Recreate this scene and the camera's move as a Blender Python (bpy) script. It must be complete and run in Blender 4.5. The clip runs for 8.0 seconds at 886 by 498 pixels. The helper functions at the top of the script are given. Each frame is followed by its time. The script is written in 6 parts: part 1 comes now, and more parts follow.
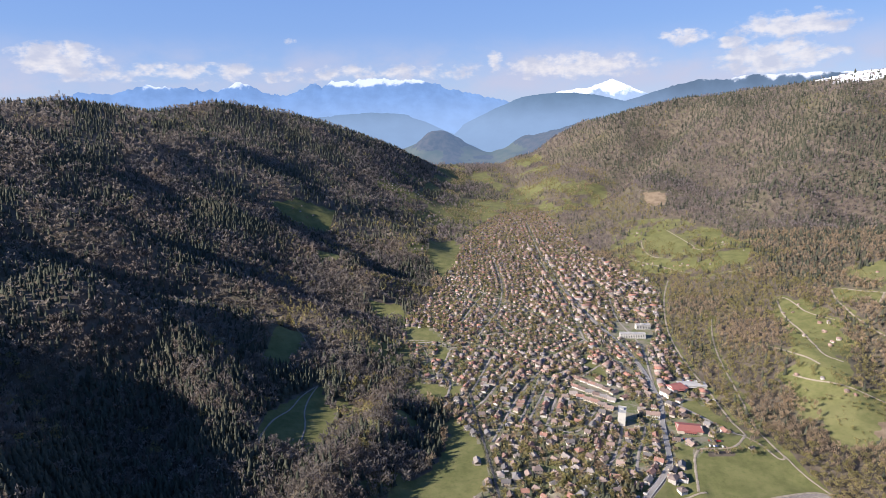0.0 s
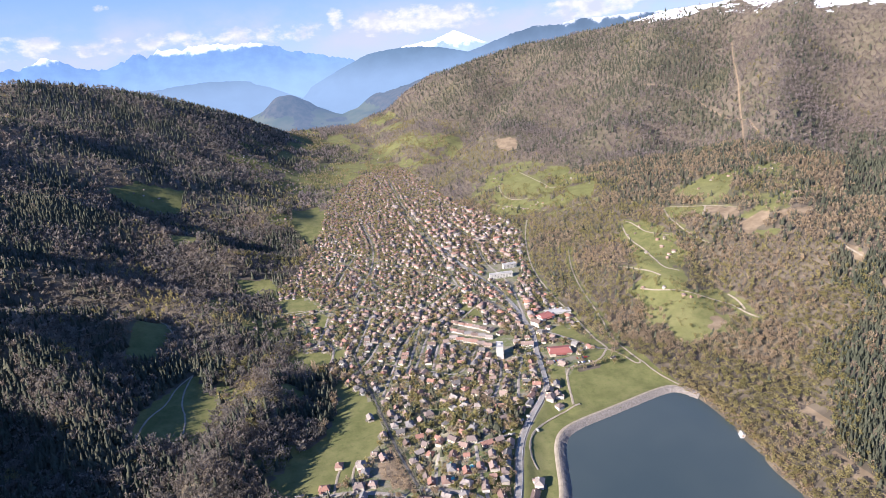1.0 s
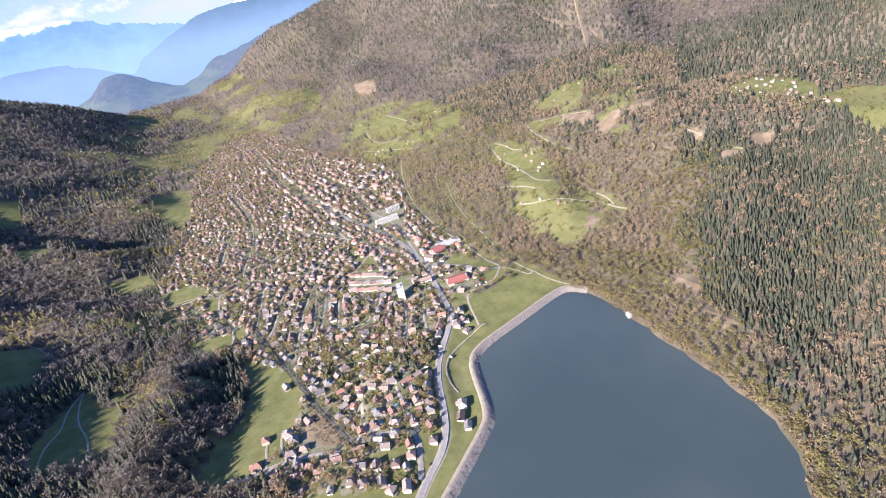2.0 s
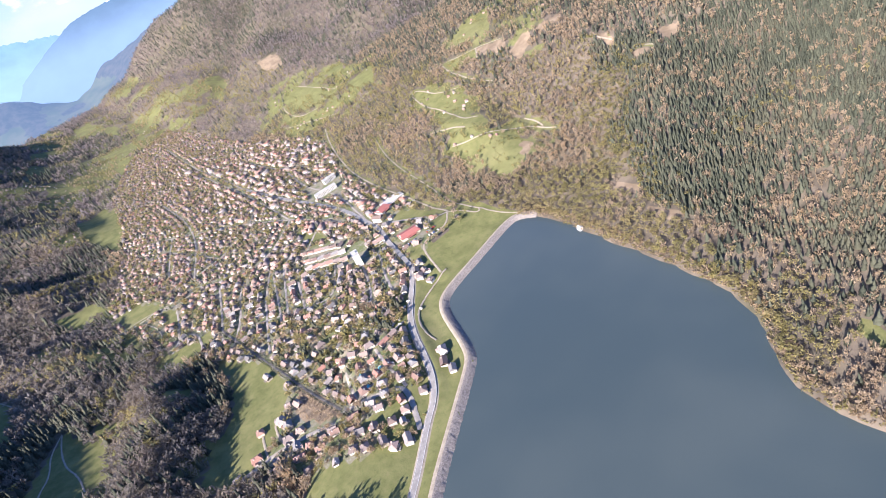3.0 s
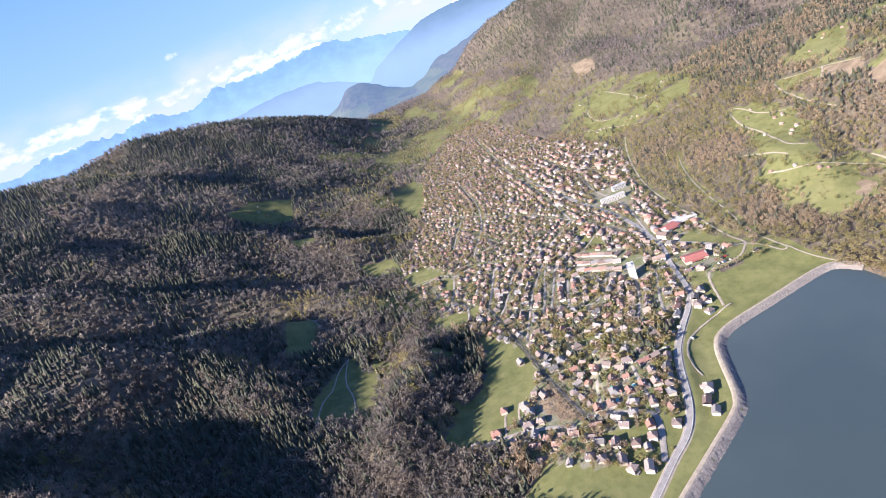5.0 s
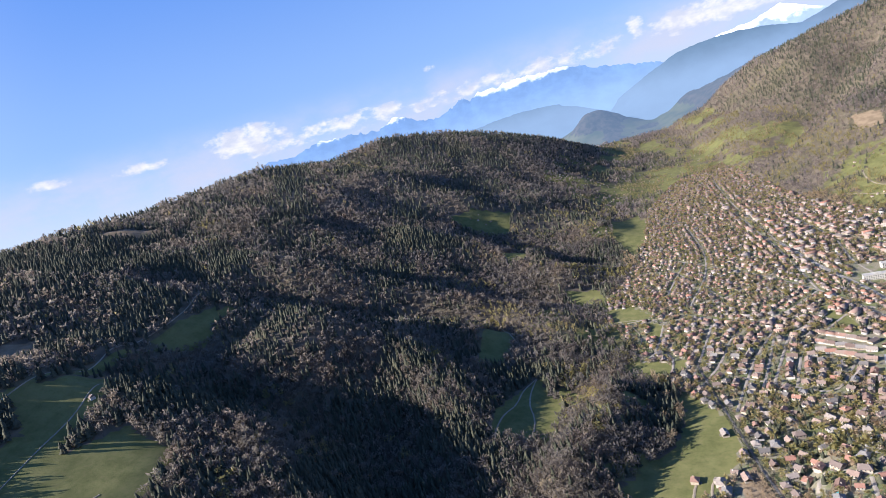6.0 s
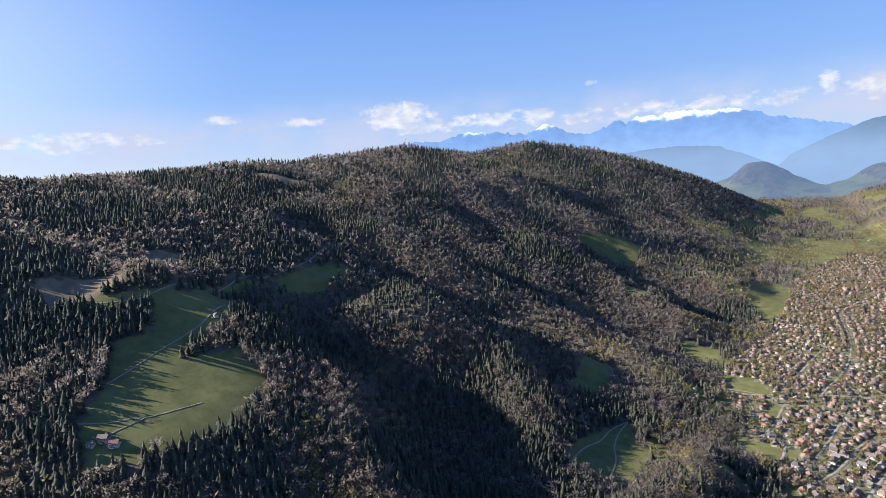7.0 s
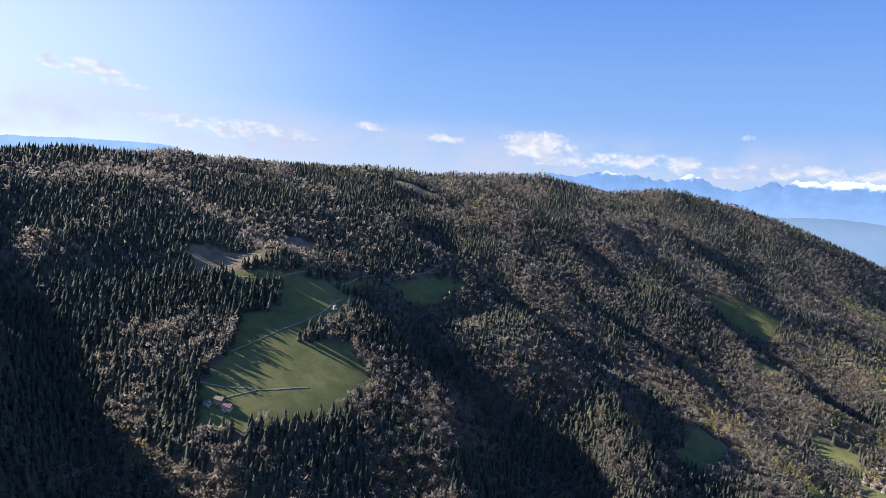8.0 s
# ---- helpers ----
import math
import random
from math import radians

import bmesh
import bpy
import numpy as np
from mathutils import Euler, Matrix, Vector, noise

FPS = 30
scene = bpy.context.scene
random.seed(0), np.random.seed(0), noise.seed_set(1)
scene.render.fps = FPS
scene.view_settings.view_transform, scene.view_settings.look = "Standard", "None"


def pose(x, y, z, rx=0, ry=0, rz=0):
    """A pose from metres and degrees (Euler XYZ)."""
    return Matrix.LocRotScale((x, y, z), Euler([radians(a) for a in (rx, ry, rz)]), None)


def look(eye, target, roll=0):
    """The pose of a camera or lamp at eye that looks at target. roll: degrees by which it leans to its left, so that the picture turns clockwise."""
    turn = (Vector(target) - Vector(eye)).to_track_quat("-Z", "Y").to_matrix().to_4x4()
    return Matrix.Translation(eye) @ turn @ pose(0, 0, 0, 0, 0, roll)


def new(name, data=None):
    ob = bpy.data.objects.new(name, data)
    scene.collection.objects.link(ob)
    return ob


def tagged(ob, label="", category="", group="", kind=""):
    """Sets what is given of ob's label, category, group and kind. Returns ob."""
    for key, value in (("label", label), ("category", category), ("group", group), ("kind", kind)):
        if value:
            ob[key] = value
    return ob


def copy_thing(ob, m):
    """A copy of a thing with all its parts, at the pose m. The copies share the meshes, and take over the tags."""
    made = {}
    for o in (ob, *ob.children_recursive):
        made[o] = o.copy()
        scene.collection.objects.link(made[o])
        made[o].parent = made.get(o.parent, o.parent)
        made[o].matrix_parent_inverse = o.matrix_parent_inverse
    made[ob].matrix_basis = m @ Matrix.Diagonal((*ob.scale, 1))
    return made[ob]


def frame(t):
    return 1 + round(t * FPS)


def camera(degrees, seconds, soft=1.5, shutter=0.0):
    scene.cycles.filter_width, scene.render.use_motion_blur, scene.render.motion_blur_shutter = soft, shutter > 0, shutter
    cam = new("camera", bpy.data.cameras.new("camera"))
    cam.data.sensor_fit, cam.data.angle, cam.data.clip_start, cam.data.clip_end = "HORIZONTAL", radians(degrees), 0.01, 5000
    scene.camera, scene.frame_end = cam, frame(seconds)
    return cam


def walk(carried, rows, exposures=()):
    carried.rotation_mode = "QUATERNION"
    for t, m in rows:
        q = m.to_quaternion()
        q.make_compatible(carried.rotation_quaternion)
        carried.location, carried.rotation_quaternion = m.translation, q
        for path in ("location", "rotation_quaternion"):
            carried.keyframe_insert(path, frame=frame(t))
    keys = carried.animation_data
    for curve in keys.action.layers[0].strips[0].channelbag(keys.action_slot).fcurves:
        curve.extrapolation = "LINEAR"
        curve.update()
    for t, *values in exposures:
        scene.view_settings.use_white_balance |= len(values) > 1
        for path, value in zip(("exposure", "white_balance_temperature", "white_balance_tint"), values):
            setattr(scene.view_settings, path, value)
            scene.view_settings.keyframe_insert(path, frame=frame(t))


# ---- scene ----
cam = camera(74.0, 8.0, soft=0.6)
PATH = [
    (0, (0.00, 0.00, 450.00), (0.885, 97.372, 427.249), -1.18),
    (0.5, (0.43, -1.63, 447.54), (13.901, 93.926, 421.318), -3.33),
    (1, (0.88, -3.28, 445.18), (23.072, 89.412, 414.919), -5.28),
    (1.5, (1.25, -5.03, 443.03), (31.387, 83.566, 407.772), -8.49),
    (2, (1.20, -6.77, 441.22), (38.337, 76.323, 399.803), -13.41),
    (2.2, (0.81, -7.35, 440.72), (40.085, 73.311, 396.549), -15.90),
    (3.3, (-3.56, -9.75, 439.30), (36.060, 66.744, 388.510), -26.14),
    (3.5, (-4.78, -10.02, 439.27), (34.595, 67.069, 389.202), -25.47),
    (4, (-8.85, -10.37, 439.71), (28.632, 68.955, 391.720), -22.34),
    (4.5, (-13.58, -10.72, 440.37), (11.526, 76.928, 399.298), -21.71),
    (5, (-18.49, -11.36, 440.84), (-14.919, 83.035, 408.032), -23.07),
    (5.2, (-20.42, -11.75, 440.87), (-23.302, 83.859, 411.707), -22.88),
    (6.3, (-30.72, -14.40, 440.12), (-65.447, 77.939, 423.764), -12.63),
    (6.5, (-32.54, -14.78, 439.98), (-70.509, 76.368, 424.154), -10.13),
    (7, (-36.93, -15.45, 439.70), (-82.834, 72.228, 425.333), -3.78),
    (7.5, (-41.15, -15.94, 439.54), (-95.390, 67.155, 427.113), 1.81),
    (8, (-45.27, -16.31, 439.45), (-108.032, 60.841, 429.002), 4.99),
]
EXPOSURES = [(0.0, 1.08, 5950, 13), (1.0, 1.42, 5850, 15), (2.0, 1.68, 5750, 17), (3.5, 1.84, 5700, 17), (4.5, 1.78, 5750, 17), (5.2, 1.68, 5800, 15), (6.5, 1.24, 5900, 10), (8.0, 1.26, 5850, 9)]
walk(cam, [(t, look(eye, target, roll)) for t, eye, target, roll in PATH], EXPOSURES)

# ---- daylight: a low sun over the western ridge, clear sky with far clouds ----
SUN_YAW, SUN_UP = 111.0, 26.0
to_sun = Vector((-math.sin(radians(SUN_YAW)) * math.cos(radians(SUN_UP)), math.cos(radians(SUN_YAW)) * math.cos(radians(SUN_UP)), math.sin(radians(SUN_UP))))
lamp = bpy.data.lights.new("sun", "SUN")
lamp.energy, lamp.angle, lamp.color = 5.0, radians(0.53), (1.0, 0.88, 0.73)
sun = new("sun", lamp)
sun.matrix_world = look(to_sun * 1000, (0, 0, 0))


class Nodes:
    """Short hand for node trees."""

    def __init__(self, tree):
        self.tree = tree
        tree.nodes.clear()

    def add(self, kind, inputs=None, **settings):
        node = self.tree.nodes.new(kind)
        for key, value in settings.items():
            setattr(node, key, value)
        for key, value in (inputs or {}).items():
            if isinstance(value, bpy.types.NodeSocket):
                self.tree.links.new(value, node.inputs[key])
            else:
                node.inputs[key].default_value = value
        return node

    def math(self, op, a, b=0.0, clamp=False):
        return self.add("ShaderNodeMath", {0: a, 1: b}, operation=op, use_clamp=clamp).outputs[0]

    def noise(self, vector, scale, detail=3.0, rough=0.55):
        return self.add("ShaderNodeTexNoise", {"Vector": vector, "Scale": scale, "Detail": detail, "Roughness": rough}).outputs[0]

    def step(self, value, low, high):
        return self.add("ShaderNodeMapRange", {0: value, 1: low, 2: high, 3: 0.0, 4: 1.0}, interpolation_type="SMOOTHSTEP").outputs[0]

    def mix(self, factor, a, b):
        node = self.add("ShaderNodeMix", data_type="RGBA")
        for key, value in ((0, factor), (6, a), (7, b)):
            if isinstance(value, bpy.types.NodeSocket):
                self.tree.links.new(value, node.inputs[key])
            else:
                node.inputs[key].default_value = value if key == 0 else (*value, 1)
        return node.outputs[2]


def world_sky():
    world = bpy.data.worlds.new("sky")
    scene.world, world.use_nodes = world, True
    n = Nodes(world.node_tree)
    sky = n.add("ShaderNodeTexSky", sky_type="NISHITA", sun_disc=False, sun_elevation=radians(SUN_UP), sun_rotation=radians(-SUN_YAW), altitude=900.0, air_density=1.0, dust_density=0.5, ozone_density=1.0)
    way = n.add("ShaderNodeTexCoord").outputs["Generated"]
    part = n.add("ShaderNodeSeparateXYZ", {0: way}).outputs
    # cumulus banks low over the far ranges: direction turned into yaw and height in degrees
    yaw = n.math("MULTIPLY", n.math("ARCTAN2", n.math("MULTIPLY", part[0], -1.0), part[1]), 57.296)
    high = n.math("MULTIPLY", n.math("ARCSINE", part[2]), 57.296)
    flat = n.add("ShaderNodeCombineXYZ", {0: n.math("MULTIPLY", yaw, 0.6), 1: high, 2: 0.0}).outputs[0]
    puffs = n.noise(flat, 0.8, 7.0, 0.6)
    cover = None
    for cy, ch, wy, wh, amount in CLOUDS:
        dy = n.math("DIVIDE", n.math("SUBTRACT", yaw, cy), wy)
        dh = n.math("DIVIDE", n.math("SUBTRACT", high, ch), wh)
        near_it = n.math("SUBTRACT", 1.0, n.math("ADD", n.math("MULTIPLY", dy, dy), n.math("MULTIPLY", dh, dh)), True)
        near_it = n.math("MULTIPLY", near_it, amount)
        cover = near_it if cover is None else n.math("MAXIMUM", cover, near_it)
    mask = n.step(n.math("ADD", cover, n.math("MULTIPLY", n.math("SUBTRACT", puffs, 0.5), 3.0)), 0.15, 0.85)
    mask = n.math("MULTIPLY", mask, n.step(cover, 0.0, 0.12))
    light = n.step(n.noise(n.add("ShaderNodeVectorMath", {0: flat, 1: (0.1, -0.35, 0)}, operation="ADD").outputs[0], 0.8, 5.0, 0.55), 0.4, 0.64)
    cloud = n.mix(light, (5.2, 4.85, 4.6), (3.6, 3.6, 4.0))
    low_air = n.mix(n.step(high, -1.0, 8.0), (2.45, 3.0, 4.2), (1.35, 2.2, 4.1))
    mid_air = n.mix(n.step(high, 5.0, 24.0), low_air, (0.55, 1.4, 3.9))
    clear = n.mix(n.step(high, 18.0, 60.0), mid_air, (0.25, 0.68, 1.9))
    tint = n.mix(0.85, sky.outputs[0], clear)
    bank = n.math("MULTIPLY", n.step(high, 0.5, 2.5), n.step(high, 7.5, 3.0))
    soft = n.step(n.noise(flat, 0.16, 6.0, 0.6), 0.36, 0.66)
    toward = n.add("ShaderNodeVectorMath", {0: way, 1: tuple(to_sun)}, operation="DOT_PRODUCT").outputs["Value"]
    tint = n.mix(n.math("MULTIPLY", n.math("MULTIPLY", n.step(toward, 0.4, 1.0), n.step(high, 34.0, 5.0)), 0.62), tint, (6.2, 6.3, 6.5))
    tint = n.mix(n.math("MULTIPLY", n.math("MULTIPLY", bank, soft), 0.75), tint, (3.5, 3.4, 3.95))
    colour = n.mix(n.math("MULTIPLY", mask, 0.88), tint, cloud)
    back = n.add("ShaderNodeBackground", {"Color": colour, "Strength": 0.084})
    n.add("ShaderNodeOutputWorld", {"Surface": back.outputs[0]})


# yaw, height and half sizes in degrees, thickness
CLOUDS = [(-13, 3.8, 8, 1.4, 0.9), (-5.7, 4.6, 0.9, 1.2, 0.85), (-22.1, 5.8, 2.7, 0.9, 0.85), (-30, 6.2, 5.0, 1.4, 0.95), (-29.2, 3.8, 5.5, 1.6, 0.95), (-26, 5.1, 1.6, 0.7, 0.8), (-46, 5.0, 8, 1.5, 0.9),
          (31, 4.5, 4.2, 1.7, 0.9), (13, 6.4, 0.7, 0.4, 0.55), (22, 3.6, 12, 1.1, 0.62), (5, 3.6, 14, 1.0, 0.55), (71, 7.2, 4, 0.8, 0.7), (68, 6.3, 3, 0.6, 0.6), (60, 3.6, 9, 1.0, 0.6), (47, 5.1, 2.2, 0.5, 0.65), (40, 4.6, 2.6, 0.6, 0.65), (84, 5.0, 8, 1.6, 0.7)]
world_sky()


# ---- materials ----
def material(name, build, roughness=0.9):
    m = bpy.data.materials.new(name)
    m.use_nodes = True
    n = Nodes(m.node_tree)
    place = n.add("ShaderNodeNewGeometry").outputs["Position"]
    colour, extra = build(n, place)
    inputs = {"Base Color": colour if isinstance(colour, bpy.types.NodeSocket) else (*colour, 1), "Roughness": roughness, "Specular IOR Level": 0.12}
    inputs.update(extra)
    shader = n.add("ShaderNodeBsdfPrincipled", inputs)
    n.add("ShaderNodeOutputMaterial", {"Surface": shader.outputs[0]})
    return m


def relief(n, height, strength, distance):
    return n.add("ShaderNodeBump", {"Height": height, "Strength": strength, "Distance": distance}).outputs[0]


def speckled(name, a, b, scale, roughness=0.9, fine=0.0, bump=0.0):
    def build(n, place):
        coarse = n.noise(place, scale, 4.0)
        c = n.mix(n.step(coarse, 0.3, 0.7), a, b)
        small = n.noise(place, scale * 9, 3.0)
        if fine:
            c = n.mix(n.math("MULTIPLY", n.step(small, 0.35, 0.7), fine), c, tuple(v * 0.45 for v in a))
        return c, ({"Normal": relief(n, small, bump, 1.0 / scale / 9)} if bump else {})

    return material(name, build, roughness)


def ground_material():
    def build(n, place):
        cover = n.add("ShaderNodeAttribute", attribute_name="cover")
        kinds = n.add("ShaderNodeSeparateColor", {0: cover.outputs["Color"]}).outputs
        big, mid, small = n.noise(place, 0.006, 4.0), n.noise(place, 0.045, 5.0), n.noise(place, 0.4, 4.0)
        litter = n.mix(n.step(mid, 0.35, 0.65), (0.094, 0.078, 0.06), (0.158, 0.13, 0.098))
        litter = n.mix(n.math("MULTIPLY", n.step(big, 0.45, 0.7), 0.5), litter, (0.095, 0.095, 0.048))
        grass = n.mix(n.step(mid, 0.3, 0.7), (0.112, 0.12, 0.043), (0.17, 0.168, 0.066))
        grass = n.mix(n.math("MULTIPLY", n.step(big, 0.5, 0.75), 0.55), grass, (0.185, 0.175, 0.08))
        grass = n.mix(n.math("MULTIPLY", n.step(small, 0.5, 0.8), 0.3), grass, (0.085, 0.105, 0.035))
        tufts = n.noise(place, 0.16, 5.0, 0.65)
        grass = n.mix(n.math("MULTIPLY", n.step(tufts, 0.45, 0.75), 0.35), grass, (0.2, 0.17, 0.085))
        grass = n.mix(n.math("MULTIPLY", n.step(tufts, 0.48, 0.28), 0.4), grass, (0.07, 0.082, 0.03))
        yard = n.mix(n.step(mid, 0.4, 0.6), (0.125, 0.14, 0.06), (0.21, 0.19, 0.135))
        yard = n.mix(n.math("MULTIPLY", n.step(small, 0.52, 0.66), 0.6), yard, (0.27, 0.25, 0.22))
        soil = n.mix(n.step(mid, 0.35, 0.65), (0.17, 0.128, 0.085), (0.26, 0.2, 0.135))
        edge = n.math("MULTIPLY", n.math("SUBTRACT", mid, 0.5), 0.5)
        c = n.mix(n.step(n.math("ADD", kinds[0], edge), 0.4, 0.6), litter, grass)
        c = n.mix(n.step(n.math("ADD", kinds[1], edge), 0.4, 0.6), c, yard)
        c = n.mix(n.step(n.math("ADD", kinds[2], edge), 0.4, 0.6), c, soil)
        snow = n.step(n.math("ADD", cover.outputs["Alpha"], n.math("ADD", n.math("MULTIPLY", n.math("SUBTRACT", mid, 0.5), 1.5), n.math("MULTIPLY", n.math("SUBTRACT", big, 0.5), 2.2))), 0.5, 0.62)
        snow = n.math("MULTIPLY", snow, n.step(cover.outputs["Alpha"], 0.03, 0.25))
        c = n.mix(snow, c, (0.82, 0.84, 0.88))
        return c, {"Normal": relief(n, small, 0.2, 1.0)}

    return material("ground_cover", build, 0.95)


def leaf_material(name, dark, light, warm, rough=0.8, thin=0.0):
    def build(n, place):
        tone = n.add("ShaderNodeAttribute", attribute_name="tone").outputs["Fac"]
        c = n.mix(tone, dark, light)
        return n.mix(n.math("MULTIPLY", n.step(n.noise(place, 0.012, 3.0), 0.42, 0.68), 0.6), c, warm), {}

    m = material(name, build, rough)
    if thin:
        # light passes between and through twigs and young leaves
        t = m.node_tree
        shader, out = t.nodes["Principled BSDF"], t.nodes["Material Output"]
        glow, both = t.nodes.new("ShaderNodeBsdfTranslucent"), t.nodes.new("ShaderNodeMixShader")
        t.links.new(shader.inputs["Base Color"].links[0].from_socket, glow.inputs[0])
        both.inputs[0].default_value = thin
        t.links.new(shader.outputs[0], both.inputs[1])
        t.links.new(glow.outputs[0], both.inputs[2])
        t.links.new(both.outputs[0], out.inputs[0])
    return m


M_GROUND = ground_material()
M_CONIFER = leaf_material("conifer_needles", (0.034, 0.039, 0.028), (0.076, 0.08, 0.054), (0.08, 0.076, 0.052))
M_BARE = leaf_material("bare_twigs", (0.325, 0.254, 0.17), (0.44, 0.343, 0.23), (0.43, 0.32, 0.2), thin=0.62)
# western twigs darker and greyer: the hill's shade is put into their colour
M_DIMWOOD = leaf_material("shade_dimmed_twigs", (0.165, 0.148, 0.128), (0.275, 0.242, 0.208), (0.265, 0.21, 0.165), thin=0.62)
# far eastern twigs paler and cooler: haze is put into their colour
M_HAZEWOOD = leaf_material("haze_paled_twigs", (0.22, 0.185, 0.172), (0.35, 0.298, 0.272), (0.33, 0.26, 0.228), thin=0.62)
M_FRESH = leaf_material("spring_leaves", (0.245, 0.222, 0.095), (0.365, 0.318, 0.135), (0.4, 0.32, 0.165), thin=0.62)
M_SOIL = speckled("bare_soil", (0.2, 0.15, 0.1), (0.28, 0.21, 0.14), 0.08, 0.95, 0.2)
M_TRUNK = speckled("bark", (0.09, 0.07, 0.05), (0.16, 0.13, 0.1), 2.0)
M_RIPRAP = speckled("riprap_stone", (0.18, 0.16, 0.142), (0.29, 0.255, 0.228), 0.5, 0.9, 0.6, 0.8)
M_GRAVEL = speckled("gravel_track", (0.26, 0.22, 0.165), (0.36, 0.31, 0.24), 0.2, 0.95, 0.2)
M_DARKROAD = speckled("dark_asphalt", (0.22, 0.205, 0.19), (0.3, 0.28, 0.258), 0.15, 0.95, 0.25)
M_PAINT = speckled("white_road_paint", (0.42, 0.41, 0.39), (0.55, 0.54, 0.51), 0.8, 0.8, 0.3)
M_LANE = speckled("worn_lane", (0.13, 0.12, 0.105), (0.22, 0.2, 0.175), 0.3, 0.95, 0.3)
M_ASPHALT = speckled("asphalt", (0.27, 0.24, 0.205), (0.36, 0.322, 0.275), 0.15, 0.95, 0.25)


def water_material():
    def build(n, place):
        drift = n.noise(place, 0.004, 3.0)
        c = n.mix(n.step(drift, 0.35, 0.65), (0.045, 0.062, 0.066), (0.06, 0.076, 0.076))
        waves = n.noise(n.add("ShaderNodeVectorMath", {0: place, 1: (1, 1, 0)}, operation="MULTIPLY").outputs[0], 0.5, 4.0)
        return c, {"Normal": relief(n, waves, 0.12, 0.6), "IOR": 1.33, "Specular IOR Level": 0.5}

    return material("lake_water", build, 0.16)


M_WATER = water_material()


def far_material(name, hazed_rock, snow_line, snow_amount, glow, mist=0.5):
    """A range far behind the rest; miles of haze painted into colour and glow."""
    m = bpy.data.materials.new(name)
    m.use_nodes = True
    n = Nodes(m.node_tree)
    place = n.add("ShaderNodeNewGeometry").outputs["Position"]
    z = n.add("ShaderNodeSeparateXYZ", {0: place}).outputs[2]
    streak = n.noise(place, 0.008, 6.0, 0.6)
    c = n.mix(n.step(streak, 0.3, 0.75), tuple(v * 0.9 for v in hazed_rock), tuple(v * 1.12 for v in hazed_rock))
    # lower slopes fade to pale blue: haze put into the colour
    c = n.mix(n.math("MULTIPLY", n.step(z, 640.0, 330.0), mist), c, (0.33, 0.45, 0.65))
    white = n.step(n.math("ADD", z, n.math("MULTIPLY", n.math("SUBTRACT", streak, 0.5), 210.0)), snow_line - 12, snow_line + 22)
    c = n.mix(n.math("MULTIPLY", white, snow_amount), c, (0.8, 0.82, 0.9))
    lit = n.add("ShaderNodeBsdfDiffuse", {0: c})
    # painted haze: the range gives off its own bluish colour
    haze_glow = n.add("ShaderNodeEmission", {0: c, 1: glow})
    both = n.add("ShaderNodeMixShader", {0: 0.9, 1: lit.outputs[0], 2: haze_glow.outputs[0]})
    n.add("ShaderNodeOutputMaterial", {"Surface": both.outputs[0]})
    return m


# ---- the lie of the land: one height for every place ----
def poly(points):
    return np.array(points, float)


CREST_W = poly([(-1463, -1484, 452), (-1454, 214, 448), (-1442, 667, 477), (-1449, 1252, 499), (-1334, 1803, 514), (-1278, 2099, 539), (-1172, 2512, 493), (-1020, 2695, 520), (-838, 2922, 519), (-600, 3142, 445), (-393, 3279, 348), (-222, 3398, 244), (40, 3620, 100), (-300, 4000, 150), (-800, 4400, 225), (-1000, 5000, 270)])
FOOT_W = poly([(-83, -1513), (-98, 228), (-140, 538), (-106, 865), (-51, 1064), (-99, 1259), (-45, 1534), (40, 2084), (195, 2536), (233, 3119), (215, 3600), (60, 4400), (-60, 5600)])
FOOT_E = poly([(296, -1521), (321, 20), (330, 138), (350, 180), (399, 221), (424, 272), (450, 353), (464, 484), (471, 593), (440, 731), (430, 878), (508, 1199), (534, 1344), (496, 1840), (451, 2619), (426, 3110), (430, 3300), (400, 4000), (300, 5000)])
CREST_E = poly([(250, 5000, 215), (330, 4400, 215), (590, 4300, 272), (880, 3900, 362), (1054, 3527, 423), (1232, 3571, 475), (1533, 3546, 529), (1881, 3111, 584), (2130, 2924, 628), (2341, 2736, 652), (2422, 2595, 600), (2585, 2321, 645), (2753, 1913, 644), (2826, 1348, 609), (2863, 270, 596), (2842, -1575, 602)])
# spurs (positive) and gullies (negative): height, width, course
FOLDS = []


def fold(height, width, *course):
    FOLDS.append((height, width, poly(course)))
fold(38, 66, (-849, 1159), (-637, 1218), (-374, 1195), (-253, 1188))
fold(-34, 66, (-945, 1087), (-619, 1100), (-326, 1148), (-224, 1124))
fold(28, 62, (-854, 724), (-728, 762), (-571, 898), (-427, 1073), (-301, 1074))
fold(-27, 65, (-747, 861), (-596, 978), (-454, 1104), (-310, 1148))
fold(40, 65, (-596, 937), (-454, 904), (-353, 817), (-283, 703))
fold(-52, 95, (-716, 744), (-529, 698), (-393, 659), (-262, 563), (-160, 456))
fold(54, 75, (-824, 588), (-577, 621), (-415, 572), (-317, 467))
fold(-8, 80, (-998, 858), (-845, 866), (-707, 907))
fold(8, 70, (-1206, 1533), (-866, 1474), (-526, 1393), (-304, 1359), (-184, 1376))
fold(-8, 60, (-1159, 1379), (-767, 1348), (-420, 1275), (-232, 1275))
fold(10, 80, (-1154, 1840), (-766, 1758), (-406, 1646), (-173, 1606))
fold(-8, 70, (-1059, 1684), (-669, 1595), (-323, 1503), (-134, 1496))
fold(10, 90, (-1101, 2218), (-668, 2053), (-313, 1858), (-95, 1818))
fold(-8, 80, (-1055, 2022), (-622, 1876), (-234, 1741))
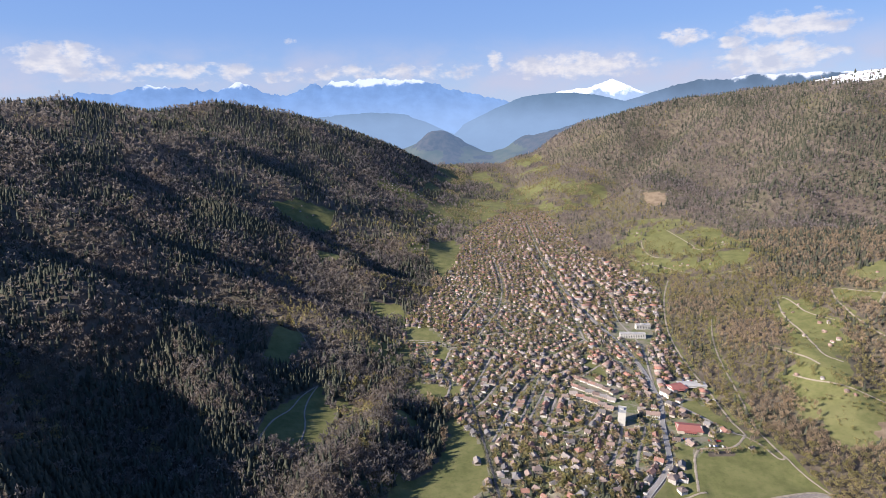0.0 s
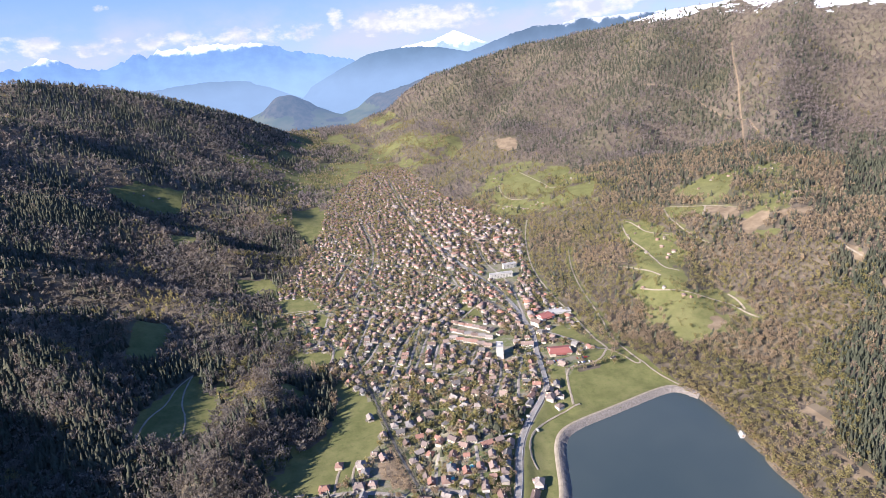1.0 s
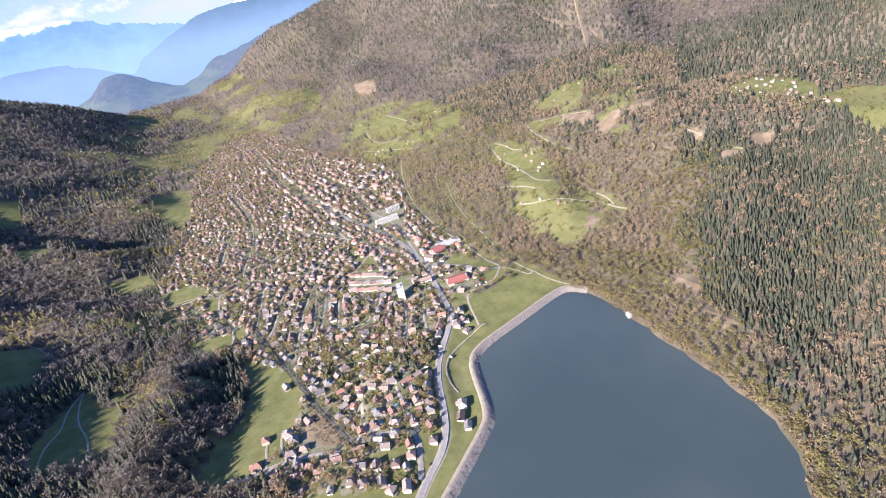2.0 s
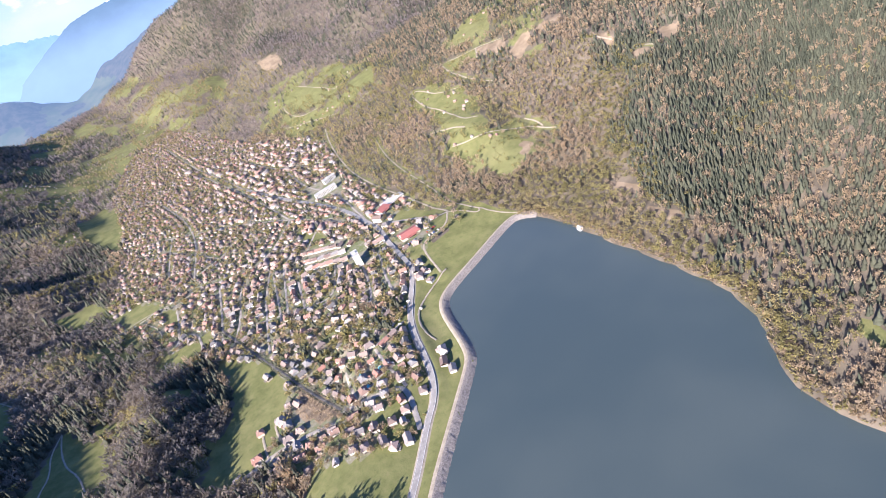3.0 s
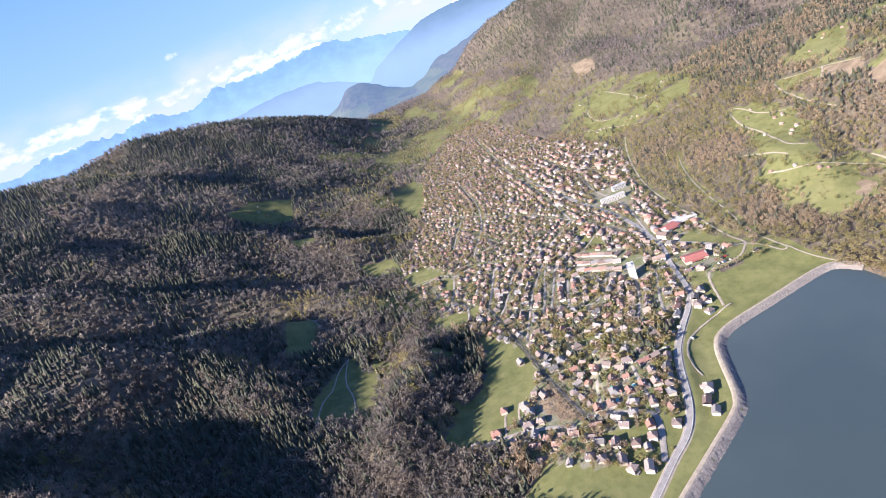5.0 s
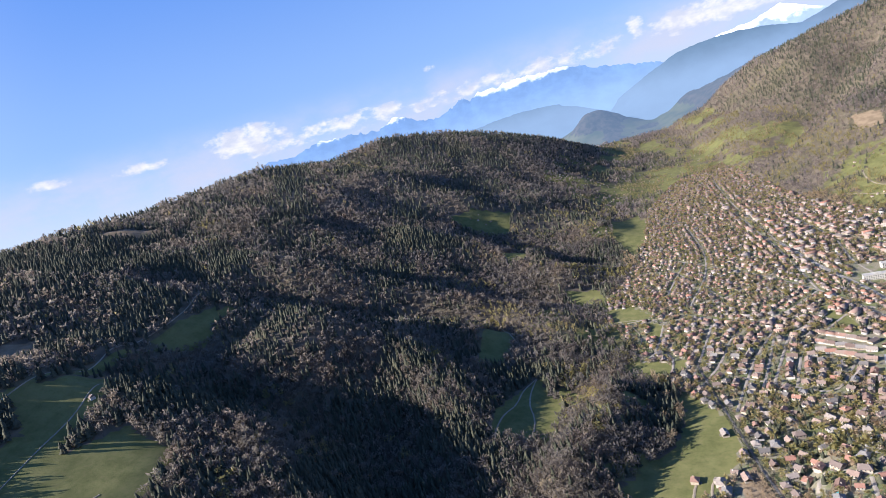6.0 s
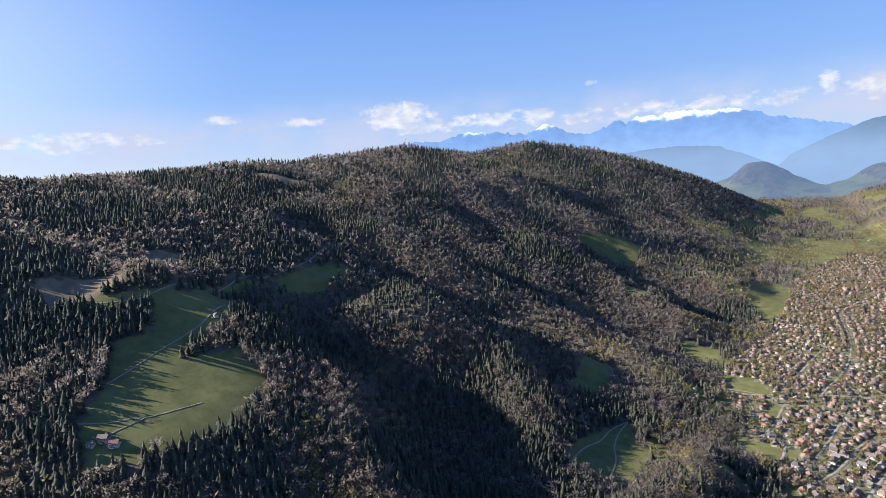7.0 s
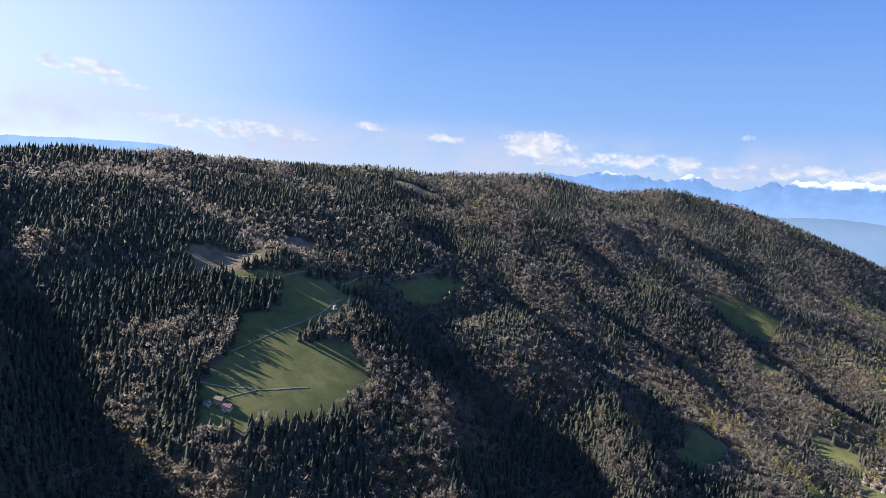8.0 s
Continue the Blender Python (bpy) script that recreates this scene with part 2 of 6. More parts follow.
fold(10, 100, (-903, 2603), (-487, 2416), (-165, 2248), (29, 2183))
fold(-8, 90, (-905, 2398), (-473, 2187), (-106, 2023))
fold(8, 100, (-656, 2936), (-299, 2724), (18, 2587))
fold(-10, 90, (-697, 2752), (-320, 2563), (-28, 2432))
fold(-68, 80, (-1073, 203), (-779, 251), (-508, 223), (-249, 161))
# unseen spur beyond the view, added to shade the lower western hillside
fold(14, 130, (-1466, 63), (-1125, 66), (-882, 73), (-687, 50))
fold(32, 90, (-1212, 483), (-963, 532), (-788, 519))
fold(54, 120, (1869, 2699), (1476, 2297), (1131, 1943))
fold(-54, 130, (2011, 2388), (1618, 1987), (1250, 1627))
fold(49, 140, (1485, 3168), (1141, 2765), (840, 2395))
fold(-49, 130, (1292, 3223), (947, 2820), (699, 2512))
fold(60, 160, (2303, 2382), (1910, 1980), (1452, 1574))
fold(19, 45, (622, 915), (582, 794), (543, 673))
fold(-16, 40, (731, 895), (665, 793), (581, 713))
fold(22, 60, (843, 584), (684, 508), (538, 433))
fold(-19, 60, (842, 441), (686, 376), (535, 301))
fold(160, 175, (0, 4160), (50, 4170))
fold(55, 130, (200, 4230), (290, 4260))
LAKE = poly([(42, 325), (87, 360), (107, 374), (159, 409), (208, 442), (219, 456), (229, 478), (243, 517), (254, 543), (268, 561), (292, 571),
             (353, 582), (429, 598), (450, 593), (461, 568), (461, 534), (454, 479), (443, 418), (435, 353), (417, 264), (393, 222), (346, 179), (327, 154), (319, 117), (321, 42), (310, -241), (229, -495), (103, -472), (19, -183), (8, 173)])
DYKE = LAKE[:15]


# low wooded spurs and hollows that run out at the foot of the western slope
NOSES = [(36, 68, poly([(-560, 1570), (-392, 1555), (-243, 1512), (-165, 1450)])), (-20, 60, poly([(-420, 1700), (-250, 1640), (-130, 1560)])),
         (34, 90, poly([(-488, 2050), (-292, 2100), (-145, 1984), (-85, 1890)])), (-16, 70, poly([(-420, 1880), (-204, 1806)])),
         (12, 52, poly([(-360, 1195), (-238, 1177), (-176, 1107), (-140, 1060)])), (-12, 50, poly([(-330, 1300), (-154, 1277)])),
         (36, 48, poly([(-140, 600), (-104, 685), (-80, 775)])),
         (26, 90, poly([(-489, 2578), (-270, 2593), (-124, 2560)]))]


def near(x, y, line):
    """Distance to a course, and how far along it (in points) the nearest place lies."""
    best, along = np.full(np.shape(x), 1e9), np.zeros(np.shape(x))
    for n, (a, b) in enumerate(zip(line[:-1], line[1:])):
        d = b[:2] - a[:2]
        s = np.clip(((x - a[0]) * d[0] + (y - a[1]) * d[1]) / (d @ d), 0, 1)
        far = np.hypot(x - a[0] - s * d[0], y - a[1] - s * d[1])
        closer = far < best
        best, along = np.where(closer, far, best), np.where(closer, n + s, along)
    return best, along


def inside(x, y, ring):
    odd = np.zeros(np.shape(x), bool)
    for a, b in zip(ring, np.roll(ring, -1, 0)):
        if a[1] != b[1]:
            odd ^= ((a[1] > y) != (b[1] > y)) & (x < (b[0] - a[0]) * (y - a[1]) / (b[1] - a[1]) + a[0])
    return odd


def blend(s):
    s = np.clip(s, 0, 1)
    return s * s * (3 - 2 * s)


LATTICE = np.random.RandomState(4).rand(256, 256)


def rough(x, y, size, octaves=3):
    """Smooth noise from -1 to 1 with features of that size."""
    total, weight = 0.0, 0.0
    for n in range(octaves):
        u, v = x / size * 2**n + 17.3 * n, y / size * 2**n + 5.1 * n
        i, j = np.floor(u).astype(int), np.floor(v).astype(int)
        a, b = blend(u - i), blend(v - j)
        g = LATTICE
        low = g[i % 256, j % 256] * (1 - a) + g[(i + 1) % 256, j % 256] * a
        high = g[i % 256, (j + 1) % 256] * (1 - a) + g[(i + 1) % 256, (j + 1) % 256] * a
        total, weight = total + (low * (1 - b) + high * b) * 0.5**n, weight + 0.5**n
    return total / weight * 2 - 1


def valley(y):
    return np.interp(y, (-1500, 300, 900, 1800, 2500, 3000, 3400, 3800, 4200, 4600, 5000), (-6, -6, -6, -4, 10, 38, 74, 118, 168, 226, 280))


# heights over bearing (degrees east of north) and distance: a plateau above the lake, a side valley, a dark spur
SIDE_YAW = (44, 50, 54, 58, 62, 68, 76)
SIDE_OUT = (1000, 1130, 1350, 1550, 1750, 1950, 2300, 2700, 3100)
SIDE_UP = np.array([(75, 105, 125, 135, 120, 130, 190, 320, 480), (72, 100, 112, 84, 112, 84, 150, 300, 470), (82, 118, 126, 72, 140, 112, 165, 320, 490),
                    (80, 118, 126, 74, 172, 172, 190, 340, 500), (78, 112, 126, 84, 176, 236, 240, 380, 520), (75, 112, 130, 104, 196, 290, 340, 440, 550), (75, 112, 134, 132, 220, 330, 420, 500, 570)], float)


def side_valley(x, y, z):
    yaw, out = np.degrees(np.arctan2(x, y)), np.hypot(x, y)
    i = np.clip(np.interp(yaw, SIDE_YAW, np.arange(7)), 0, 5.999)
    j = np.clip(np.interp(out, SIDE_OUT, np.arange(9)), 0, 7.999)
    a, b = np.floor(i).astype(int), np.floor(j).astype(int)
    u, v = i - a, blend(j - b) * 0.5 + (j - b) * 0.5
    up = (SIDE_UP[a, b] * (1 - u) + SIDE_UP[a + 1, b] * u) * (1 - v) + (SIDE_UP[a, b + 1] * (1 - u) + SIDE_UP[a + 1, b + 1] * u) * v
    up = up + 22 * rough(x + 31, y + 7, 260, 3) * np.clip((out - 1450) / 300, 0, 1) + 5 * rough(x, y, 120, 2)
    share = blend((yaw - 43) / 6) * blend((90 - yaw) / 10) * blend((out - 1000) / 130) * blend((3050 - out) / 350)
    return z * (1 - share) + up * share


def land(x, y, banks=True):
    """The height of the ground."""
    x, y = np.asarray(x, float), np.asarray(y, float)
    low = valley(y)
    xf, xc, zc = np.interp(y, FOOT_W[:, 1], FOOT_W[:, 0]), np.interp(y, CREST_W[:, 1], CREST_W[:, 0]), np.interp(y, CREST_W[:, 1], CREST_W[:, 2])
    zc = zc - 22
    s = (xf - x) / (xf - xc)
    up = np.where(s < 1, np.interp(s, (-1, 0, 0.1, 0.2, 0.3, 0.45, 0.7, 1), (0, 0, 0.045, 0.125, 0.235, 0.42, 0.715, 1)), 1 - (s - 1) * 0.7)
    west = np.where(s > 0, np.maximum(zc - low, 0) * np.maximum(up, -0.2) * blend(s * 9 + 0.25), 0)
    xe = np.interp(y, FOOT_E[:, 1], FOOT_E[:, 0])
    df = np.where(x > xe, near(x, y, FOOT_E)[0], 0)
    dc, along = near(x, y, CREST_E)
    weight, ze = 1e-30, 0.0
    for at in np.arange(0, len(CREST_E) - 0.9, 0.25):
        cx, cy, cz = (np.interp(at, np.arange(len(CREST_E)), CREST_E[:, k]) for k in range(3))
        w = 1 / (((x - cx) ** 2 + (y - cy) ** 2) / 1e4 + 1) ** 3
        weight, ze = weight + w, ze + w * cz
    ze = ze / weight - 14
    s2 = df / (df + dc + 1e-6)
    side = np.interp(s2, (0, 0.03, 0.1, 0.2, 0.27, 0.36, 0.5, 0.75, 1), (0, 0.022, 0.1, 0.19, 0.225, 0.25, 0.4, 0.74, 1))
    east = (ze - low) * side
    z = low + west + east
    hill = np.clip((west + east) / 90, 0, 1)
    wx, wy = x + 55 * rough(x, y, 210, 3), y + 55 * rough(x + 400, y + 700, 210, 3)
    for height, width, line in FOLDS:
        d, along = near(wx, wy, line)
        z = z + height * np.exp(-((d / width) ** 2)) * np.where(height > 100, 1, blend(hill * 1.2))
    z = z + hill * np.where(x < 0, 0.8, 1.0) * (13 * rough(x, y, 190) + 16 * rough(x + 77, y - 310, 330, 2) + 26 * rough(x + 900, y, 620, 2) * np.clip((np.abs(x) - 200) / 900, 0, 1)) + 1.2 * rough(x, y, 90, 2) * (1 - hill)
    for height, width, line in NOSES:
        z = z + height * np.exp(-((near(wx, wy, line)[0] / width) ** 2))
    z = z + 7 * rough(x + 19, y + 3, 95, 3) * blend(west / 40)
    z = side_valley(x, y, z)
    shelf = np.exp(-(((x + 674) / 230) ** 2 + ((y - 462) / 190) ** 2) ** 1.5)
    z = z * (1 - 0.75 * shelf) + 0.75 * shelf * (203 - 0.21 * (x + 674) + 0.05 * (y - 462))
    if banks:
        d = near(x, y, np.vstack([LAKE, LAKE[:1]]))[0]
        wet = inside(x, y, LAKE)
        dd, at = near(x, y, DYKE)
        top = np.where(wet, 1.6 - 0.75 * d, 3.0 - 0.2 * np.maximum(dd - 13, 0))
        z = np.where(wet, np.maximum(np.minimum(1.6 - 0.75 * d, np.where(dd < d + 2, 99, -1.5 - 0.1 * d)), -12), z)
        z = np.where(~wet & (dd < 60), np.maximum(z, top), z)
        shore = 0.5 + np.minimum(0.8 * d, 2.2) + 0.1 * d * np.clip((150 - d) / 60, 0, 1)
        shore = np.minimum(shore, 2.2 + (shore - 2.2) * blend((dd - 12) / 48))
        z = np.where(~wet & (d < 150), np.maximum(z, shore), z)
    return z


# ---- mesh helpers ----
def mesh_of(name, verts, faces, mat, smooth=False):
    """A mesh from arrays of places and of triangles or quads."""
    me = bpy.data.meshes.new(name)
    verts, faces = np.asarray(verts, np.float32), np.asarray(faces, np.int32)
    k = faces.shape[1]
    me.vertices.add(len(verts))
    me.vertices.foreach_set("co", verts.ravel())
    me.loops.add(faces.size)
    me.loops.foreach_set("vertex_index", faces.ravel())
    me.polygons.add(len(faces))
    me.polygons.foreach_set("loop_start", np.arange(len(faces), dtype=np.int32) * k)
    me.polygons.foreach_set("loop_total", np.full(len(faces), k, np.int32))
    if smooth:
        me.polygons.foreach_set("use_smooth", np.ones(len(faces), bool))
    me.materials.append(mat)
    me.update(calc_edges=True)
    return me


def sheet(nx, ny):
    """The quads of a grid of nx by ny places, row after row of y."""
    i, j = np.meshgrid(np.arange(nx - 1), np.arange(ny - 1))
    a = (j * nx + i).ravel()
    return np.stack([a, a + 1, a + nx + 1, a + nx], 1)


def spans(*parts):
    """Axis ticks: (from, to, step) one after another."""
    return np.unique(np.concatenate([np.arange(a, b + 0.1, s) for a, b, s in parts]))


# ---- land use ----
TOWN = poly([(24, 449), (-32, 580), (-2, 678), (26, 798), (-21, 910), (-80, 1150), (-74, 1261), (-28, 1393), (17, 1535), (51, 1766), (93, 2080), (222, 2435), (292, 2533), (450, 2637), (483, 2298), (490, 1836), (556, 1541), (556, 1400), (508, 1275), (462, 1125), (440, 990), (431, 890), (397, 724), (324, 669), (237, 618), (199, 527), (150, 446), (101, 416), (63, 428)])
MEADOWS = []
SOILS = []


def meadow(*points):
    MEADOWS.append(poly(points))


def bare(*points):
    SOILS.append(poly(points))


meadow((710, 1922), (766, 1789), (737, 1671), (682, 1636), (658, 1708), (664, 1835))
meadow((845, 1840), (877, 1760), (830, 1676), (790, 1715))
meadow((761, 1569), (831, 1556), (824, 1495), (770, 1421), (749, 1496))
meadow((836, 1188), (865, 1090), (831, 1050), (805, 1115))
meadow((747, 1203), (739, 1137), (720, 1058), (713, 969), (688, 915), (646, 910), (669, 1042), (697, 1138))
meadow((648, 1020), (668, 1000), (650, 908), (652, 850), (619, 815), (598, 856), (603, 921))
meadow((556, 885), (574, 858), (590, 820), (608, 775), (618, 727), (585, 685), (549, 680), (517, 676), (535, 735), (550, 784))
meadow((922, 1244), (1050, 1217), (937, 1093), (884, 1176))
meadow((848, 922), (855, 856), (829, 844), (818, 880))
meadow((634, 1839), (620, 1733), (635, 1658), (664, 1602), (632, 1575), (587, 1679))
bare((870, 1086), (895, 1027), (873, 985), (856, 984), (833, 1048))
bare((847, 963), (910, 953), (884, 917), (813, 900))
bare((909, 925), (952, 891), (921, 863), (891, 899))
bare((871, 617), (900, 586), (870, 570), (835, 582))
bare((811, 625), (813, 583), (791, 578), (782, 600))
bare((807, 2272), (883, 2249), (841, 2126), (784, 2160))
meadow((335, 676), (359, 672), (387, 674), (406, 657), (438, 628), (430, 609), (300, 582), (305, 611), (315, 646))
meadow((387, 857), (410, 842), (412, 819), (422, 769), (413, 760), (366, 819))
meadow((396, 760), (402, 711), (384, 685), (368, 698), (376, 726))
meadow((315, 717), (333, 700), (323, 669), (315, 660), (298, 663))
meadow((1, 1105), (20, 1077), (7, 1012), (-13, 1037))
meadow((22, 930), (38, 919), (25, 882), (11, 898))
meadow((278, 1047), (292, 946), (279, 929), (261, 963), (265, 1027))
meadow((78, 489), (126, 458), (116, 439), (72, 469))
meadow((150, 453), (116, 423), (132, 455))
meadow((1053, 522), (1085, 419), (1003, 386), (1027, 472))
meadow((36, 2037), (80, 1913), (61, 1829), (24, 1881))
bare((602, 728), (619, 717), (606, 695), (576, 690), (577, 708), (593, 710))
bare((550, 502), (553, 456), (530, 436), (526, 477))
bare((517, 426), (510, 364), (497, 361), (502, 413))
bare((66, 645), (79, 568), (76, 531), (47, 557), (40, 591), (51, 614))
bare((878, 779), (855, 685), (832, 678), (860, 757))
meadow((10, 489), (49, 448), (94, 407), (42, 357), (-30, 445))
meadow((418, 150), (399, 107), (386, 133))
meadow((1008, 446), (1037, 251), (1018, 249), (985, 415))
meadow((-161, 1330), (-99, 1323), (-102, 1274), (-151, 1286))
meadow((-505, 1883), (-473, 1897), (-353, 1881), (-390, 1834), (-464, 1819))
meadow((17, 2011), (64, 2063), (61, 1884), (26, 1842))
meadow((-630, 305), (-683, 334), (-722, 398), (-792, 457), (-773, 504), (-818, 540), (-800, 590), (-800, 680), (-773, 682), (-728, 606), (-722, 560), (-722, 525), (-704, 485), (-691, 512), (-667, 553), (-629, 540), (-590, 532), (-574, 484), (-566, 430), (-578, 380), (-597, 345))
meadow((-885, 482), (-825, 560), (-832, 726), (-798, 987), (-778, 981), (-817, 793), (-813, 661), (-809, 549), (-855, 480))
meadow((-845, 810), (-838, 905), (-812, 975), (-785, 935), (-780, 870), (-805, 815))
bare((-977, 465), (-954, 495), (-901, 547), (-875, 537), (-883, 486), (-910, 443))
bare((-1028, 684), (-978, 740), (-944, 689), (-963, 647))
meadow((-539, 1873), (-439, 1950), (-346, 1986), (-345, 1847), (-451, 1810), (-512, 1846))
meadow((-325, 1552), (-259, 1592), (-265, 1512), (-310, 1496))
meadow((-168, 1346), (-91, 1352), (-79, 1269), (-148, 1273))
meadow((-79, 1213), (-23, 1195), (8, 1137), (-16, 1106), (-68, 1120))
meadow((-28, 1969), (63, 2034), (57, 1726), (11, 1588), (-32, 1763))
meadow((10, 2548), (109, 2585), (109, 2411), (18, 2353))
meadow((-59, 924), (-5, 931), (19, 895), (-10, 859), (-50, 883))
meadow((1044, 542), (1051, 496), (1038, 412), (992, 393), (1000, 459), (1020, 520))
meadow((1012, 600), (1090, 585), (1125, 430), (1065, 320), (985, 380), (958, 470))
meadow((1020, 740), (1075, 760), (1090, 640), (1040, 600), (1008, 640))
meadow((-314, 1050), (-290, 1130), (-258, 1062), (-252, 1010), (-271, 942), (-310, 947))
meadow((-250, 825), (-222, 872), (-196, 905), (-180, 850), (-158, 820), (-163, 764), (-176, 715), (-204, 722), (-247, 716), (-258, 748))
meadow((-170, 886), (-129, 840), (-130, 806), (-165, 835))
meadow((-64, 805), (-33, 797), (-36, 765), (-64, 765))
meadow((17, 808), (45, 765), (61, 720), (58, 680), (50, 640), (11, 589), (-26, 570), (-66, 565), (-90, 590), (-70, 620), (-14, 686), (5, 739))
bare((-1380, 1290), (-1300, 1350), (-1215, 1380), (-1225, 1310), (-1320, 1270))

ROADS = []


def road(name, width, mat, label, *points):
    ROADS.append((name, width, mat, label, poly(points)))


road("main_road", 7, M_DARKROAD, "grey asphalt main road beside the reservoir bank",
     (29, 346), (45, 360), (67, 376), (94, 398), (123, 423), (147, 439), (167, 465), (183, 499), (197, 536), (220, 579), (287, 651), (296, 686), (318, 754), (330, 795), (347, 840), (353, 892), (362, 977), (357, 1080), (337, 1233), (323, 1450))
road("village_street", 6, M_ASPHALT, "pale asphalt village street between gardens",
     (113, 423), (141, 479), (120, 494), (96, 514), (80, 522), (42, 545), (5, 561), (-34, 566), (-63, 572))
road("hedge_lane", 3.2, M_LANE, "dark straight lane lined with hedges",
     (48, 900), (55, 786), (63, 698), (68, 619), (74, 573), (80, 526))
road("street", 3.9, M_ASPHALT, "narrow asphalt street between houses",
     (125, 602), (151, 570), (182, 571), (209, 577))
road("street", 3.9, M_ASPHALT, "narrow asphalt street between houses",
     (124, 590), (106, 570), (95, 522))
road("street", 3.9, M_ASPHALT, "narrow asphalt street between houses",
     (155, 567), (147, 532), (140, 479))
road("street", 3.9, M_ASPHALT, "narrow asphalt street between houses",
     (71, 745), (93, 801), (120, 865), (129, 886), (176, 970))
road("street", 3.9, M_ASPHALT, "narrow asphalt street between houses",
     (138, 1006), (110, 964), (84, 892), (59, 851), (45, 831))
road("street", 3.9, M_ASPHALT, "narrow asphalt street between houses",
     (98, 1043), (58, 918), (37, 861))
road("street", 3.9, M_ASPHALT, "narrow asphalt street between houses",
     (172, 945), (133, 838), (116, 796))
road("street", 3.9, M_ASPHALT, "narrow asphalt street between houses",
     (187, 873), (157, 790))
road("street", 3.9, M_ASPHALT, "narrow asphalt street between houses",
     (237, 824), (195, 757), (161, 781), (74, 856))
road("street", 3.9, M_ASPHALT, "narrow asphalt street between houses",
     (267, 782), (232, 696), (209, 654), (198, 671))
road("street", 3.9, M_ASPHALT, "narrow asphalt street between houses",
     (298, 775), (257, 687), (240, 642))
road("street", 3.9, M_ASPHALT, "narrow asphalt street between houses",
     (82, 1153), (143, 1156), (189, 1191), (236, 1218), (276, 1275))
road("street", 3.9, M_ASPHALT, "narrow asphalt street between houses",
     (169, 1020), (216, 1039), (256, 1077), (293, 1114))
road("street", 3.9, M_ASPHALT, "narrow asphalt street between houses",
     (-3, 1615), (115, 1436), (234, 1258), (307, 1083), (334, 959))
road("street", 3.9, M_ASPHALT, "narrow asphalt street between houses",
     (-81, 1128), (-38, 1114), (-1, 1124), (22, 1082), (71, 1101), (118, 1052), (169, 1020))
road("street", 3.9, M_ASPHALT, "narrow asphalt street between houses",
     (22, 1082), (-5, 964), (-30, 934))
road("street", 3.9, M_ASPHALT, "narrow asphalt street between houses",
     (8, 958), (18, 934), (11, 890))
road("street", 3.9, M_ASPHALT, "narrow asphalt street between houses",
     (13, 1412), (78, 1393), (117, 1266), (143, 1156))
road("street", 3.9, M_ASPHALT, "narrow asphalt street between houses",
     (173, 1733), (170, 1487), (144, 1321), (82, 1153))
road("street", 3.9, M_ASPHALT, "narrow asphalt street between houses",
     (313, 1818), (311, 1509), (305, 1299), (293, 1114))
road("street", 3.9, M_ASPHALT, "narrow asphalt street between houses",
     (361, 2345), (329, 1881), (331, 1692), (323, 1450))
road("street", 3.9, M_ASPHALT, "narrow asphalt street between houses",
     (418, 1373), (389, 1220), (400, 1089), (357, 903))
road("street", 3.9, M_ASPHALT, "narrow asphalt street between houses",
     (415, 1631), (417, 1455), (453, 1344), (487, 1251))
road("street", 3.9, M_ASPHALT, "narrow asphalt street between houses",
     (49, 1234), (78, 1328), (115, 1436))
road("street", 3.9, M_ASPHALT, "narrow asphalt street between houses",
     (248, 947), (291, 993), (327, 1017), (348, 963))
road("street", 3.9, M_ASPHALT, "narrow asphalt street between houses",
     (134, 807), (163, 875), (194, 949), (225, 973))
road("valley_road", 3.6, M_GRAVEL, "pale road along the foot of the wooded slope",
     (600, 1470), (558, 1385), (512, 1265), (468, 1125), (447, 996), (439, 885), (431, 803), (424, 735), (414, 719))
road("hill_road", 3.0, M_GRAVEL, "pale road climbing from the bank into the woods",
     (585, 1190), (541, 1092), (505, 984), (481, 880), (464, 807), (440, 723), (437, 687), (439, 668), (445, 631), (455, 600))
road("hill_road", 3.0, M_GRAVEL, "pale road climbing from the bank into the woods",
     (439, 668), (433, 659), (427, 665), (426, 686), (421, 709), (414, 719))
road("link_road", 5, M_ASPHALT, "asphalt road between two fields",
     (345, 880), (378, 823), (404, 779), (414, 719))
road("field_track", 3.2, M_GRAVEL, "gravel track round a meadow",
     (414, 719), (387, 690), (361, 688), (340, 691), (325, 674), (316, 650), (309, 628), (302, 608))
road("hill_track", 3.2, M_GRAVEL, "pale gravel track on the hillside",
     (727, 1196), (742, 1196), (736, 1144), (726, 1098), (745, 1034))
road("hill_track", 3.2, M_GRAVEL, "pale gravel track on the hillside",
     (721, 1186), (686, 1098), (675, 1009), (635, 904), (649, 871))
road("hill_track", 3.2, M_GRAVEL, "pale gravel track on the hillside",
     (571, 875), (582, 844), (599, 821), (622, 790), (645, 768), (655, 739), (648, 701), (651, 677))
road("hill_track", 3.2, M_GRAVEL, "pale gravel track on the hillside",
     (672, 772), (668, 743), (654, 711))
road("hill_track", 3.2, M_GRAVEL, "pale gravel track on the hillside",
     (829, 1178), (790, 1097), (767, 987), (767, 940))
road("hill_track", 3.2, M_GRAVEL, "pale gravel track on the hillside",
     (844, 1177), (873, 1089), (899, 1023))
road("hill_track", 3.2, M_GRAVEL, "pale gravel track on the hillside",
     (875, 1092), (833, 1048))
road("hill_track", 3.2, M_GRAVEL, "pale gravel track on the hillside",
     (749, 1887), (752, 1698), (743, 1605), (826, 1633))
